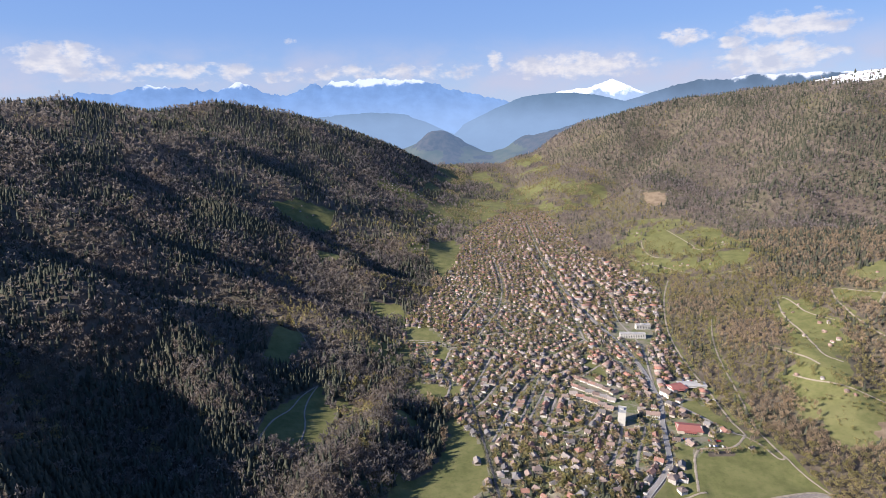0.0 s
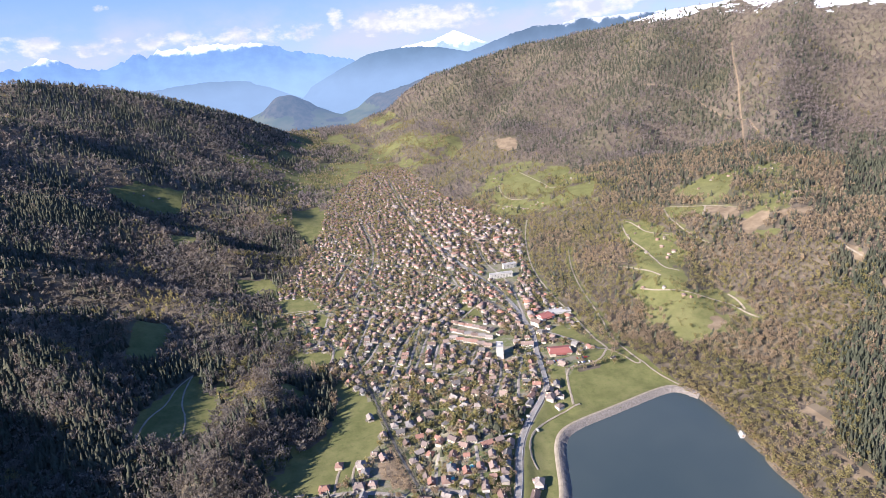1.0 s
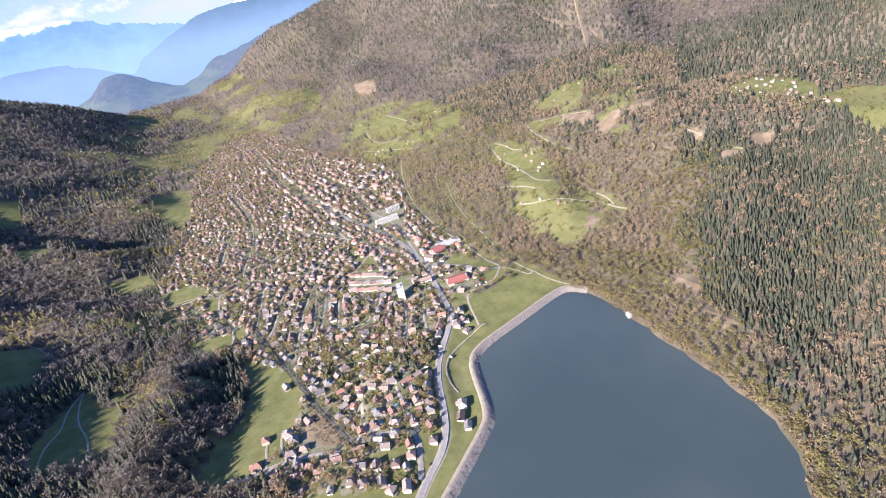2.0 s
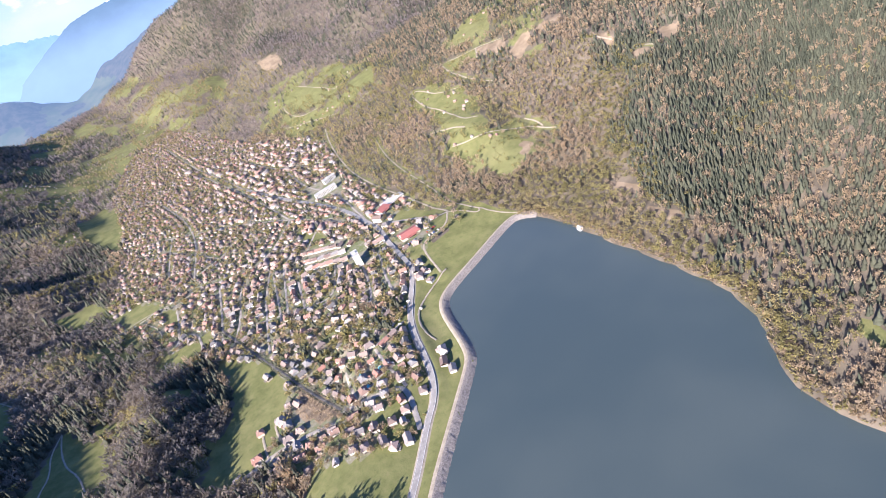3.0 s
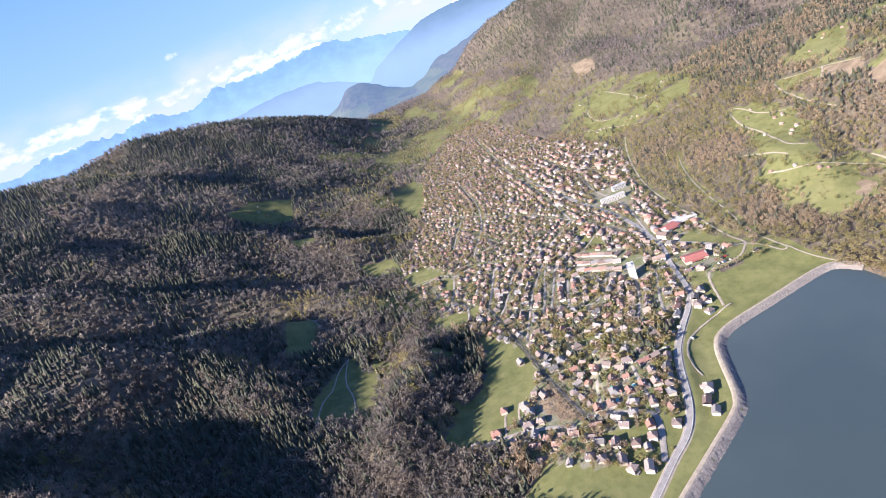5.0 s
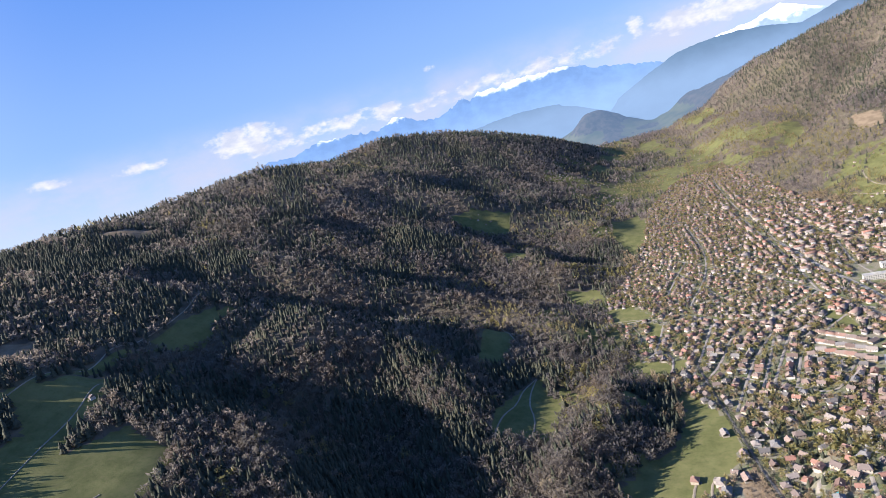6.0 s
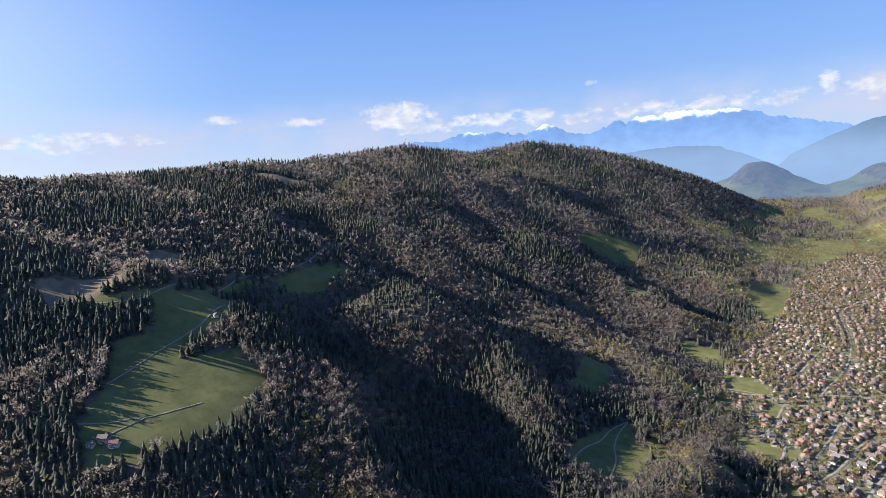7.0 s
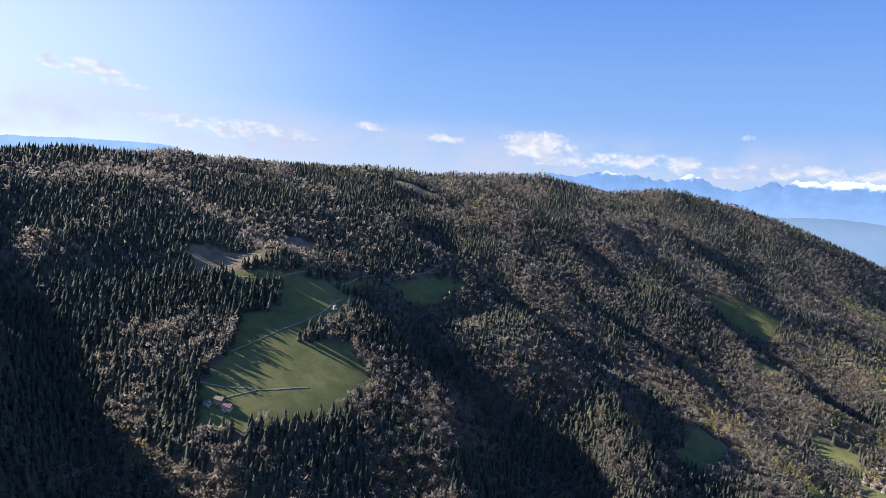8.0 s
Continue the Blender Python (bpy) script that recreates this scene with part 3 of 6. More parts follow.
road("hill_track", 3.2, M_GRAVEL, "pale gravel track on the hillside",
     (655, 1839), (632, 1762), (630, 1668), (671, 1615))
road("hill_track", 3.2, M_GRAVEL, "pale gravel track on the hillside",
     (699, 1424), (737, 1411), (778, 1404))
road("hill_track", 3.2, M_GRAVEL, "pale gravel track on the hillside",
     (869, 771), (857, 733), (849, 686))
road("hill_track", 3.2, M_GRAVEL, "pale gravel track on the hillside",
     (822, 628), (819, 588), (839, 565))
road("hill_track", 3.2, M_GRAVEL, "pale gravel track on the hillside",
     (598, 991), (614, 920), (614, 875))
road("hill_track", 3.2, M_GRAVEL, "pale gravel track on the hillside",
     (567, 1722), (612, 1610), (657, 1477))
road("meadow_track", 2.0, M_GRAVEL, "worn track across hillside pasture",
     (-690, 336), (-664, 354), (-648, 376), (-639, 382), (-626, 409), (-614, 441))
road("meadow_track", 2.0, M_GRAVEL, "worn track across hillside pasture",
     (-722, 396), (-731, 454), (-740, 505), (-739, 564), (-746, 604), (-790, 676))
road("meadow_track", 2.0, M_GRAVEL, "worn track across hillside pasture",
     (-639, 382), (-643, 364), (-648, 346))
road("meadow_track", 2.0, M_GRAVEL, "worn track across hillside pasture",
     (-883, 478), (-850, 498), (-822, 545), (-822, 633), (-838, 718), (-856, 830), (-846, 927), (-880, 1080))
road("farm_lane", 2.4, M_GRAVEL, "pale lane between pasture and trees",
     (-300, 1160), (-289, 1133), (-252, 1043), (-237, 1016), (-244, 985))
road("farm_lane", 2.4, M_GRAVEL, "pale lane between pasture and trees",
     (-204, 905), (-225, 867), (-229, 816), (-245, 784), (-251, 736), (-246, 700))
road("farm_lane", 2.4, M_GRAVEL, "pale lane between pasture and trees",
     (-204, 905), (-211, 864), (-210, 818), (-199, 784), (-197, 744))
road("farm_lane", 2.4, M_GRAVEL, "pale lane between pasture and trees",
     (-126, 830), (-132, 796), (-157, 802), (-162, 759), (-178, 715))
road("farm_lane", 2.4, M_GRAVEL, "pale lane between pasture and trees",
     (-158, 1106), (-99, 1127), (-36, 1132), (33, 1103))
road("farm_lane", 2.4, M_GRAVEL, "pale lane between pasture and trees",
     (-37, 1103), (-19, 1033), (-40, 974), (-19, 931))
road("farm_lane", 2.4, M_GRAVEL, "pale lane between pasture and trees",
     (83, 1027), (42, 1022), (12, 964))
road("dyke_track", 2.5, M_GRAVEL, "thin gravel track at the foot of the grassy bank",
     (311, 607), (271, 596), (241, 582), (223, 564), (211, 537), (209, 510))
road("forest_cut", 4.5, M_SOIL, "bare cleared strip through the mountain forest",
     (1458, 2234), (1520, 2167), (1562, 2098), (1495, 1771), (1311, 1390))
road("forest_cut", 4.5, M_SOIL, "bare cleared strip through the mountain forest",
     (2028, 2414), (1708, 1999), (1475, 1691), (1137, 1272))
road("drive", 3, M_GRAVEL, "gravel drive to a house",
     (8, 557), (9, 594), (19, 617))
road("drive", 3, M_GRAVEL, "gravel drive to a house",
     (-14, 566), (-8, 595), (-1, 615))


def any_inside(x, y, rings):
    hit = np.zeros(np.shape(x), bool)
    for ring in rings:
        low, high = ring.min(0), ring.max(0)
        some = (x > low[0]) & (x < high[0]) & (y > low[1]) & (y < high[1])
        hit[some] |= inside(x[some], y[some], ring)
    return hit


def road_gap(x, y, extra=0.0, most=40.0):
    """The clear distance to the nearest road's edge, up to most."""
    gap = np.full(np.shape(x), most)
    for _, width, _, _, line in ROADS:
        low, high = line.min(0) - most, line.max(0) + most
        some = (x > low[0]) & (x < high[0]) & (y > low[1]) & (y < high[1])
        if some.any():
            gap[some] = np.minimum(gap[some], near(x[some], y[some], line)[0] - width / 2 - extra)
    return gap


def far_green(x, y):
    """Pastures of the upper valley and the slopes beyond the town."""
    belt = blend((y - 2250) / 250) * (y < 3790) * blend((520 - np.abs(x - 330 + (y - 2500) * 0.12)) / 200 + 0.3)
    return (belt * (rough(x, y, 110, 3) + 0.24) > 0.24) & (land(x, y) < valley(y) + 75)


# slopes half open: grass between scattered trees
PASTURES = []


def pasture(*points):
    PASTURES.append(poly(points))


pasture((-184, 1264), (-13, 1014), (108, 731), (28, 582), (-55, 555), (-113, 634), (-209, 858), (-264, 1085))
pasture((655, 2128), (808, 1998), (895, 1631), (769, 1380), (662, 1397), (538, 1620), (547, 1824))
pasture((743, 1231), (765, 1092), (742, 961), (682, 857), (663, 699), (609, 646), (505, 744), (558, 864), (635, 1027))
pasture((921, 1285), (1193, 1154), (1081, 904), (1024, 843), (930, 906), (865, 958), (823, 1094))
pasture((548, 3074), (766, 2811), (672, 2251), (538, 2351), (475, 2716))
pasture((-182, 2637), (260, 2988), (145, 2126), (11, 1588), (-80, 1760), (-138, 2212))


def half_open(x, y):
    """Where the scattered pastures of the lower slopes show their grass."""
    return any_inside(x, y, PASTURES) & (rough(x + 61, y - 47, 46, 3) > np.where(x < 100, 0.2, 0.0))


HAMLETS = []


def hamlet(x, y, houses, spread):
    HAMLETS.append((x, y, houses, spread))


hamlet(1052, 738, 9, 20)
hamlet(1045, 700, 9, 18)
hamlet(1038, 660, 9, 18)
hamlet(1030, 620, 8, 18)
hamlet(1016, 580, 5, 14)
hamlet(1038, 712, 6, 16)
hamlet(723, 1133, 4, 22)
hamlet(710, 1024, 4, 22)
hamlet(693, 949, 4, 22)
hamlet(578, 876, 2, 6)
hamlet(593, 828, 3, 7)
hamlet(602, 790, 3, 7)
hamlet(754, 1627, 4, 22)
hamlet(826, 1633, 4, 22)
hamlet(875, 1614, 4, 22)
hamlet(665, 1888, 4, 22)
hamlet(616, 1617, 4, 22)
hamlet(644, 1561, 4, 22)
hamlet(-148, 2583, 7, 40)
hamlet(-91, 2571, 7, 40)
hamlet(-46, 2341, 7, 40)
hamlet(18, 2358, 7, 40)
hamlet(120, 2263, 7, 40)
hamlet(-430, 1906, 3, 20)
hamlet(-400, 1622, 3, 20)
hamlet(-54, 1255, 5, 18)
hamlet(-42, 1222, 5, 18)
hamlet(406, 695, 2, 6)
hamlet(410, 683, 2, 6)
hamlet(-117, 1058, 4, 12)
hamlet(-102, 1053, 4, 12)
hamlet(-146, 2865, 4, 40)
hamlet(-80, 2879, 4, 40)
hamlet(-442, 1908, 4, 18)
hamlet(-184, 2564, 4, 24)
hamlet(-140, 2439, 4, 24)
hamlet(-82, 2350, 4, 24)
hamlet(-25, 2303, 4, 24)
hamlet(-55, 2572, 4, 24)
hamlet(121, 2679, 4, 24)
hamlet(-47, 1826, 4, 24)
hamlet(-67, 1274, 6, 18)
hamlet(-113, 1087, 3, 14)
hamlet(705, 1899, 3, 30)
hamlet(747, 1533, 3, 30)
hamlet(674, 1564, 3, 30)
hamlet(1010, 1195, 5, 22)
hamlet(1111, 1176, 5, 22)
hamlet(1000, 974, 5, 22)
hamlet(227, 3357, 6, 60)
hamlet(380, 3355, 6, 60)
hamlet(454, 2953, 6, 60)
hamlet(296, 2982, 6, 60)
hamlet(406, 2806, 6, 60)
hamlet(-210, 2590, 4, 40)
hamlet(-33, 2345, 4, 40)


def hamlet_spots():
    rng = np.random.RandomState(8)
    spots = []
    for cx, cy, count, spread in HAMLETS:
        for _ in range(count):
            x, y = cx + rng.normal(0, spread), cy + rng.normal(0, spread * 0.7)
            if all((x - a) ** 2 + (y - b) ** 2 > 170 for a, b, _, _ in spots):
                spots.append((x, y, rng.rand() * 3, int(rng.choice([0, 2, 3, 5]))))
    gx, gy = np.meshgrid(np.arange(-250, 900, 30.0), np.arange(2350, 3450, 30.0))
    gx, gy = gx.ravel() + rng.normal(0, 8, gx.size), gy.ravel() + rng.normal(0, 8, gx.size)
    ok = far_green(gx, gy) & (rough(gx, gy, 120, 2) + 0.6 * rng.rand(len(gx)) > 0.8)
    return spots + [(x, y, rng.rand() * 3, 5) for x, y in zip(gx[ok], gy[ok])]


SCATTERED = hamlet_spots()


def by_cottage(x, y, reach):
    hit = np.zeros(np.shape(x), bool)
    for hx, hy, _, _ in SCATTERED:
        hit |= (np.abs(x - hx) < reach) & (np.abs(y - hy) < reach)
    return hit


# ---- the ground ----
XS = spans((-3600, -1700, 50), (-1700, -900, 13), (-900, 150, 9.0), (150, 330, 4.5), (330, 1150, 9.0), (1150, 1500, 13), (1500, 3300, 26))
YS = spans((-1600, -100, 50), (-100, 250, 14), (250, 430, 9.0), (430, 630, 4.5), (630, 1500, 9.0), (1500, 2300, 13), (2300, 3700, 22), (3700, 3800, 20))
GX, GY = np.meshgrid(XS, YS)
GZ = land(GX, GY)


def round_off(line, step, times=2):
    """A smoother course through a line's corners, in short steps."""
    for _ in range(times):
        cut = np.stack([line[:-1] * 0.75 + line[1:] * 0.25, line[:-1] * 0.25 + line[1:] * 0.75], 1).reshape(-1, line.shape[1])
        line = np.vstack([line[:1], cut, line[-1:]])
    length = np.concatenate([[0], np.cumsum(np.hypot(*np.diff(line[:, :2], axis=0).T))])
    at = np.linspace(0, length[-1], max(2, int(length[-1] / step)))
    return np.stack([np.interp(at, length, line[:, k]) for k in range(line.shape[1])], 1)


def level_roads():
    """Cut and fill: the ground beside the wider roads lies level with them."""
    for name, width, _, _, points in ROADS:
        if name in ("main_road", "valley_road", "hill_road", "link_road", "field_track"):
            course = round_off(points, 10.0, 2)
            z = land(course[:, 0], course[:, 1])
            z = np.convolve(np.pad(z, 3, "edge"), np.ones(7) / 7, "valid")
            low, high = course.min(0) - 30, course.max(0) + 30
            some = (GX > low[0]) & (GX < high[0]) & (GY > low[1]) & (GY < high[1])
            d, along = near(GX[some], GY[some], course)
            share = blend((d - width / 2 - 4) / 9)
            GZ[some] = np.interp(along, np.arange(len(z)), z) * (1 - share) + GZ[some] * share


level_roads()


def build_ground():
    x, y, z = GX.ravel(), GY.ravel(), GZ.ravel()
    me = mesh_of("ground", np.stack([x, y, z], 1), sheet(len(XS), len(YS)), M_GROUND, True)
    wet_near = near(x, y, DYKE)[0]
    green = any_inside(x, y, MEADOWS) | far_green(x, y) | ((wet_near < 80) & (x > 60) & (x < 455)) | by_cottage(x, y, 24)
    town = inside(x, y, TOWN) & ~green
    soil = any_inside(x, y, SOILS)
    snow = blend((z - np.where(x > 1.02 * y, 470, 520) + 40 * rough(x, y, 260)) / 80) * (x > 900)
    colour = me.color_attributes.new("cover", "FLOAT_COLOR", "POINT")
    colour.data.foreach_set("color", np.stack([np.where(green & ~far_green(x, y), 1.0, np.where(green, 0.58, np.where(half_open(x, y) | ((road_gap(x, y) < 9) & (x > 0) & (x < 900)), 0.56, 0.0))), town, soil, snow * 0.85], 1).astype(np.float32).ravel())
    return tagged(new("ground", me), "valley floor and forested hillsides with spring meadows", "ground", kind="structure")


build_ground()


def ground_z(x, y):
    """The height of the ground's mesh, between its own points."""
    x, y = np.asarray(x, float), np.asarray(y, float)
    i = np.clip(np.searchsorted(XS, x) - 1, 0, len(XS) - 2)
    j = np.clip(np.searchsorted(YS, y) - 1, 0, len(YS) - 2)
    u, v = (x - XS[i]) / (XS[i + 1] - XS[i]), (y - YS[j]) / (YS[j + 1] - YS[j])
    return (GZ[j, i] * (1 - u) + GZ[j, i + 1] * u) * (1 - v) + (GZ[j + 1, i] * (1 - u) + GZ[j + 1, i + 1] * u) * v


def ribbon(line, offsets, lift, level=False):
    """Rows of places across a course, at the given offsets to its left, laid on the ground."""
    way = np.gradient(line[:, :2], axis=0)
    way /= np.linalg.norm(way, axis=1, keepdims=True) + 1e-9
    side = np.stack([-way[:, 1], way[:, 0]], 1)
    x = line[:, None, 0] + side[:, None, 0] * np.asarray(offsets)[None]
    y = line[:, None, 1] + side[:, None, 1] * np.asarray(offsets)[None]
    z = ground_z(x, y)
    return np.stack([x, y, (z.max(1, keepdims=True) if level else z) + lift + 0 * x], -1)


# ---- the lake and its bank ----
def build_lake():
    ring = round_off(np.vstack([LAKE, LAKE[:1]]), 6.0, 2)[:-1]
    bm = bmesh.new()
    bm.faces.new([bm.verts.new((px + (px - 280) * 0.05, py + (py - 250) * 0.015, 0.0)) for px, py in ring])
    bmesh.ops.triangulate(bm, faces=bm.faces[:])
    me = bpy.data.meshes.new("lake")
    bm.to_mesh(me)
    bm.free()
    me.materials.append(M_WATER)
    tagged(new("lake", me), "calm blue-grey reservoir behind a stone bank", "water", kind="structure")


build_lake()


def build_bank():
    line = round_off(DYKE, 2.0, 2)
    across = np.array([-7.0, -5.4, -3.8, -2.2, -0.6, 1.0, 2.6, 4.6])
    rows = ribbon(line, across, 0.0)
    rows[:, :, 2] = np.interp(across, (-7.0, -3.5, 0.0, 2.6, 4.6), (-1.6, 0.6, 2.9, 4.2, 4.4))
    jitter = np.random.RandomState(3).normal(0, 1, rows.shape)
    rows[:, :7] += jitter[:, :7] * (0.35, 0.35, 0.16)
    me = mesh_of("stone_bank", rows.reshape(-1, 3), sheet(len(across), len(line)), M_RIPRAP)
    tagged(new("stone_bank", me), "pale grey riprap bank round the reservoir", "embankment", kind="structure")
    rows = ribbon(line, (4.6, 6.0, 7.6, 9.8), 0.0)
    rows[:, :, 2] = 4.45
    rows[:, 3, 2] = 2.6
    me = mesh_of("bank_path", rows.reshape(-1, 3), sheet(4, len(line)), M_GRAVEL)
    tagged(new("bank_path", me), "light gravel path along the crest of the bank", "path", kind="structure")


build_bank()


def build_roads():
    for name, width, mat, label, points in ROADS:
        line = round_off(points, 6.0 if mat is M_DARKROAD else 3.0, 3)
        half = width / 2
        lift = 0.9
        if mat is M_DARKROAD:
            rows = ribbon(line, (-half - 2.0, -half, half, half + 2.0), 0.0)
            edge = ribbon(line, (-half, half), lift - 0.15, True)[:, 0, 2]
            edge = np.convolve(np.pad(edge, 4, "edge"), np.ones(9) / 9, "valid")
            rows[:, :, 2] = edge[:, None]
            rows[:, (0, 3), 2] -= 0.8
            tagged(new("road_shoulder", mesh_of("road_shoulder", rows.reshape(-1, 3), sheet(4, len(line)), M_GRAVEL, True)), "pale gravel shoulder of the main road", "road", kind="structure")
        rows = ribbon(line, (-half, -half / 3, half / 3, half), lift if mat is M_DARKROAD else 0.95 if name == "dyke_track" else 0.62, mat is M_DARKROAD)
        if mat is M_DARKROAD:
            level = rows[:, 0, 2]
            level = np.max([np.roll(np.pad(level, 4, "edge"), k)[4:-4] for k in range(-2, 3)], 0)
            rows[:, :, 2] = np.convolve(np.pad(level, 4, "edge"), np.ones(9) / 9, "valid")[:, None]
        else:
            rows[:, (0, 3), 2] -= 0.3
            rows[:, (0, 3), :2] += np.random.RandomState(len(line)).normal(0, 0.22, (len(line), 2, 2))
        me = mesh_of(name, rows.reshape(-1, 3), sheet(4, len(line)), mat, True)
        tagged(new(name, me), label, "road", kind="structure")
        if mat is M_DARKROAD:
            for off in (-half + 0.6, half - 0.6):
                strip = ribbon(line, (off - 0.16, off + 0.16), 0.0)
                strip[:, :, 2] = rows[:, :1, 2] + 0.06
                tagged(new("road_marking", mesh_of("road_marking", strip.reshape(-1, 3), sheet(2, len(line)), M_PAINT)), "worn white edge line of the main road", "road marking", kind="structure")


build_roads()


# ---- far ranges ----
def build_range(name, label, mat, distance, depth, knots, jag, seed):
    """A mountain range at a distance, its skyline given as yaw and height in degrees."""
    knots = poly(knots)
    yaw = np.arange(knots[:, 0].min(), knots[:, 0].max() + 0.01, 0.12)
    order = np.argsort(knots[:, 0])
    up = np.interp(yaw, knots[order, 0], knots[order, 1])
    wide = np.convolve(np.pad(up, 45, "edge"), np.hanning(93)[1:-1] / np.hanning(93).sum(), "valid")
    rs = 1 - np.linspace(1, 0, 26) ** 1.7
    rows = []
    for r in rs:
        d = distance - depth * (1 - r)
        across, deep = np.radians(yaw) * distance, 0 * yaw + r * depth * 2.2
        crags = 1 - np.abs(rough(across + seed * 770, deep, 420, 3)) * 1.6
        top = 450 + distance * np.tan(np.radians(wide + (up - wide) * r**5))
        teeth = jag * distance * 0.009 * (rough(yaw * 100 + seed * 31, 0 * yaw, 90, 5) + 0.6 * rough(yaw * 100 + seed * 7, 0 * yaw, 25, 3))
        foot = 450 + distance * np.tan(np.radians(-4.0))
        z = foot + (top - foot) * r**1.1 + (crags - 0.6) * 8 * r * (1 - r) * 2.4 + teeth * r**24
        a = np.radians(yaw)
        rows.append(np.stack([-np.sin(a) * d, np.cos(a) * d, z], -1))
    me = mesh_of(name, np.stack(rows).reshape(-1, 3), sheet(len(yaw), len(rs)), mat, True)
    tagged(new(name, me), label, "mountains", kind="structure")


# the blue and pale base colours carry painted haze, and the ranges glow
F_BLUE = far_material("far_range_blue_haze", (0.165, 0.27, 0.48), 665, 0.7, 0.72)
F_PALE = far_material("farthest_range_pale_haze", (0.24, 0.36, 0.58), 640, 0.5, 0.72, 0.4)
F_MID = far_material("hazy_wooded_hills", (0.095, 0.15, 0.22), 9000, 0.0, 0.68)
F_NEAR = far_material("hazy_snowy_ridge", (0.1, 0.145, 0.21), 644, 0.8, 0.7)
build_range("backdrop_range", "distant mountain range in painted blue haze, snow on its tops", F_BLUE, 4850, 600,
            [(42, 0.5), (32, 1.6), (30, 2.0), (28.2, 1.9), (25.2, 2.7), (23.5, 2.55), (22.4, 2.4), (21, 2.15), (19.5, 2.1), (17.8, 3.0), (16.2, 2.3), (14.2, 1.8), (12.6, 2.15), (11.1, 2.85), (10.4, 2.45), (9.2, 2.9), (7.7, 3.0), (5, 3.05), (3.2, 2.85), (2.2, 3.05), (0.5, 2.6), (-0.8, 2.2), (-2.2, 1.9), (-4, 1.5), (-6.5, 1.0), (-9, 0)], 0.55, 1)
build_range("backdrop_plateau", "distant plateau in painted pale haze, cliffs under the sky", F_PALE, 4800, 200,
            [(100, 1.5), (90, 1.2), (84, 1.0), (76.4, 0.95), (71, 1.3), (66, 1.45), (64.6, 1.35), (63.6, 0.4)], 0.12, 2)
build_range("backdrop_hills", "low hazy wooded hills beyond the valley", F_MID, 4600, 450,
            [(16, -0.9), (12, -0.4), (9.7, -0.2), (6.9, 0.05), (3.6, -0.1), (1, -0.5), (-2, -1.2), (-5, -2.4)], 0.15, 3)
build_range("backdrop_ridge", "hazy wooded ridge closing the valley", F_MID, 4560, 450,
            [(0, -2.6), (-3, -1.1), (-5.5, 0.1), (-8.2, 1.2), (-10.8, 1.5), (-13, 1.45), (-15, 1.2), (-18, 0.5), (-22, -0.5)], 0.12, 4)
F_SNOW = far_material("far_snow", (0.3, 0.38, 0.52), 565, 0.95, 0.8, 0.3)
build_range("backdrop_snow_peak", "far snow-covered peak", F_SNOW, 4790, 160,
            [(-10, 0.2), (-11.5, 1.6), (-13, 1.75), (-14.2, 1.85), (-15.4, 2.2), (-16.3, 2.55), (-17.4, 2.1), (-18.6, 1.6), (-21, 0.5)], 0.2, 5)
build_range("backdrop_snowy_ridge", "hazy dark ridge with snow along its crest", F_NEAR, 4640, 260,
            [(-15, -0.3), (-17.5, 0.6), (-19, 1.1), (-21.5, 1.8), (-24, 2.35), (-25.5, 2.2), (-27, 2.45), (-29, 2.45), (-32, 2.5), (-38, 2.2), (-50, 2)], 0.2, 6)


def build_far_valley():
    """The upper valley beyond the woods: fields, woods and a round knoll in the haze."""
    m = bpy.data.materials.new("hazy_valley")
    m.use_nodes = True
    n = Nodes(m.node_tree)
    place = n.add("ShaderNodeNewGeometry").outputs["Position"]
    field = n.add("ShaderNodeAttribute", attribute_name="cover").outputs["Fac"]
    woods = n.mix(n.step(n.noise(place, 0.03, 5.0, 0.65), 0.35, 0.65), (0.045, 0.05, 0.035), (0.13, 0.11, 0.085))
    grass = n.mix(n.step(n.noise(place, 0.012, 4.0), 0.35, 0.65), (0.1, 0.125, 0.045), (0.17, 0.17, 0.08))
    edge = n.math("MULTIPLY", n.math("SUBTRACT", n.noise(place, 0.02, 5.0), 0.5), 0.9)
    c = n.mix(n.step(n.math("ADD", field, edge), 0.4, 0.6), woods, grass)
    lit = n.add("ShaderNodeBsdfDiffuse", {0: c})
    # painted haze: an even bluish glow mixed over the lit woods and grass
    haze_glow = n.add("ShaderNodeEmission", {0: (0.088, 0.125, 0.19, 1), 1: 1.0})
    both = n.add("ShaderNodeMixShader", {0: 0.68, 1: lit.outputs[0], 2: haze_glow.outputs[0]})
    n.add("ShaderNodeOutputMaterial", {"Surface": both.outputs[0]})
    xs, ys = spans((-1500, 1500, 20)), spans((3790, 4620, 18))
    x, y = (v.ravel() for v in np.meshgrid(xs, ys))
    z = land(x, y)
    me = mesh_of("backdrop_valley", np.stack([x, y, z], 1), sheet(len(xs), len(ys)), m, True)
    green = (rough(x, y, 260, 3) + 0.25 > 0.15) & (z < valley(y) + 60)
    me.attributes.new("cover", "FLOAT", "POINT").data.foreach_set("value", green.astype(np.float32))
    tagged(new("backdrop_valley", me), "hazy upper valley with fields, woods and a round knoll", "valley", kind="structure")


build_far_valley()


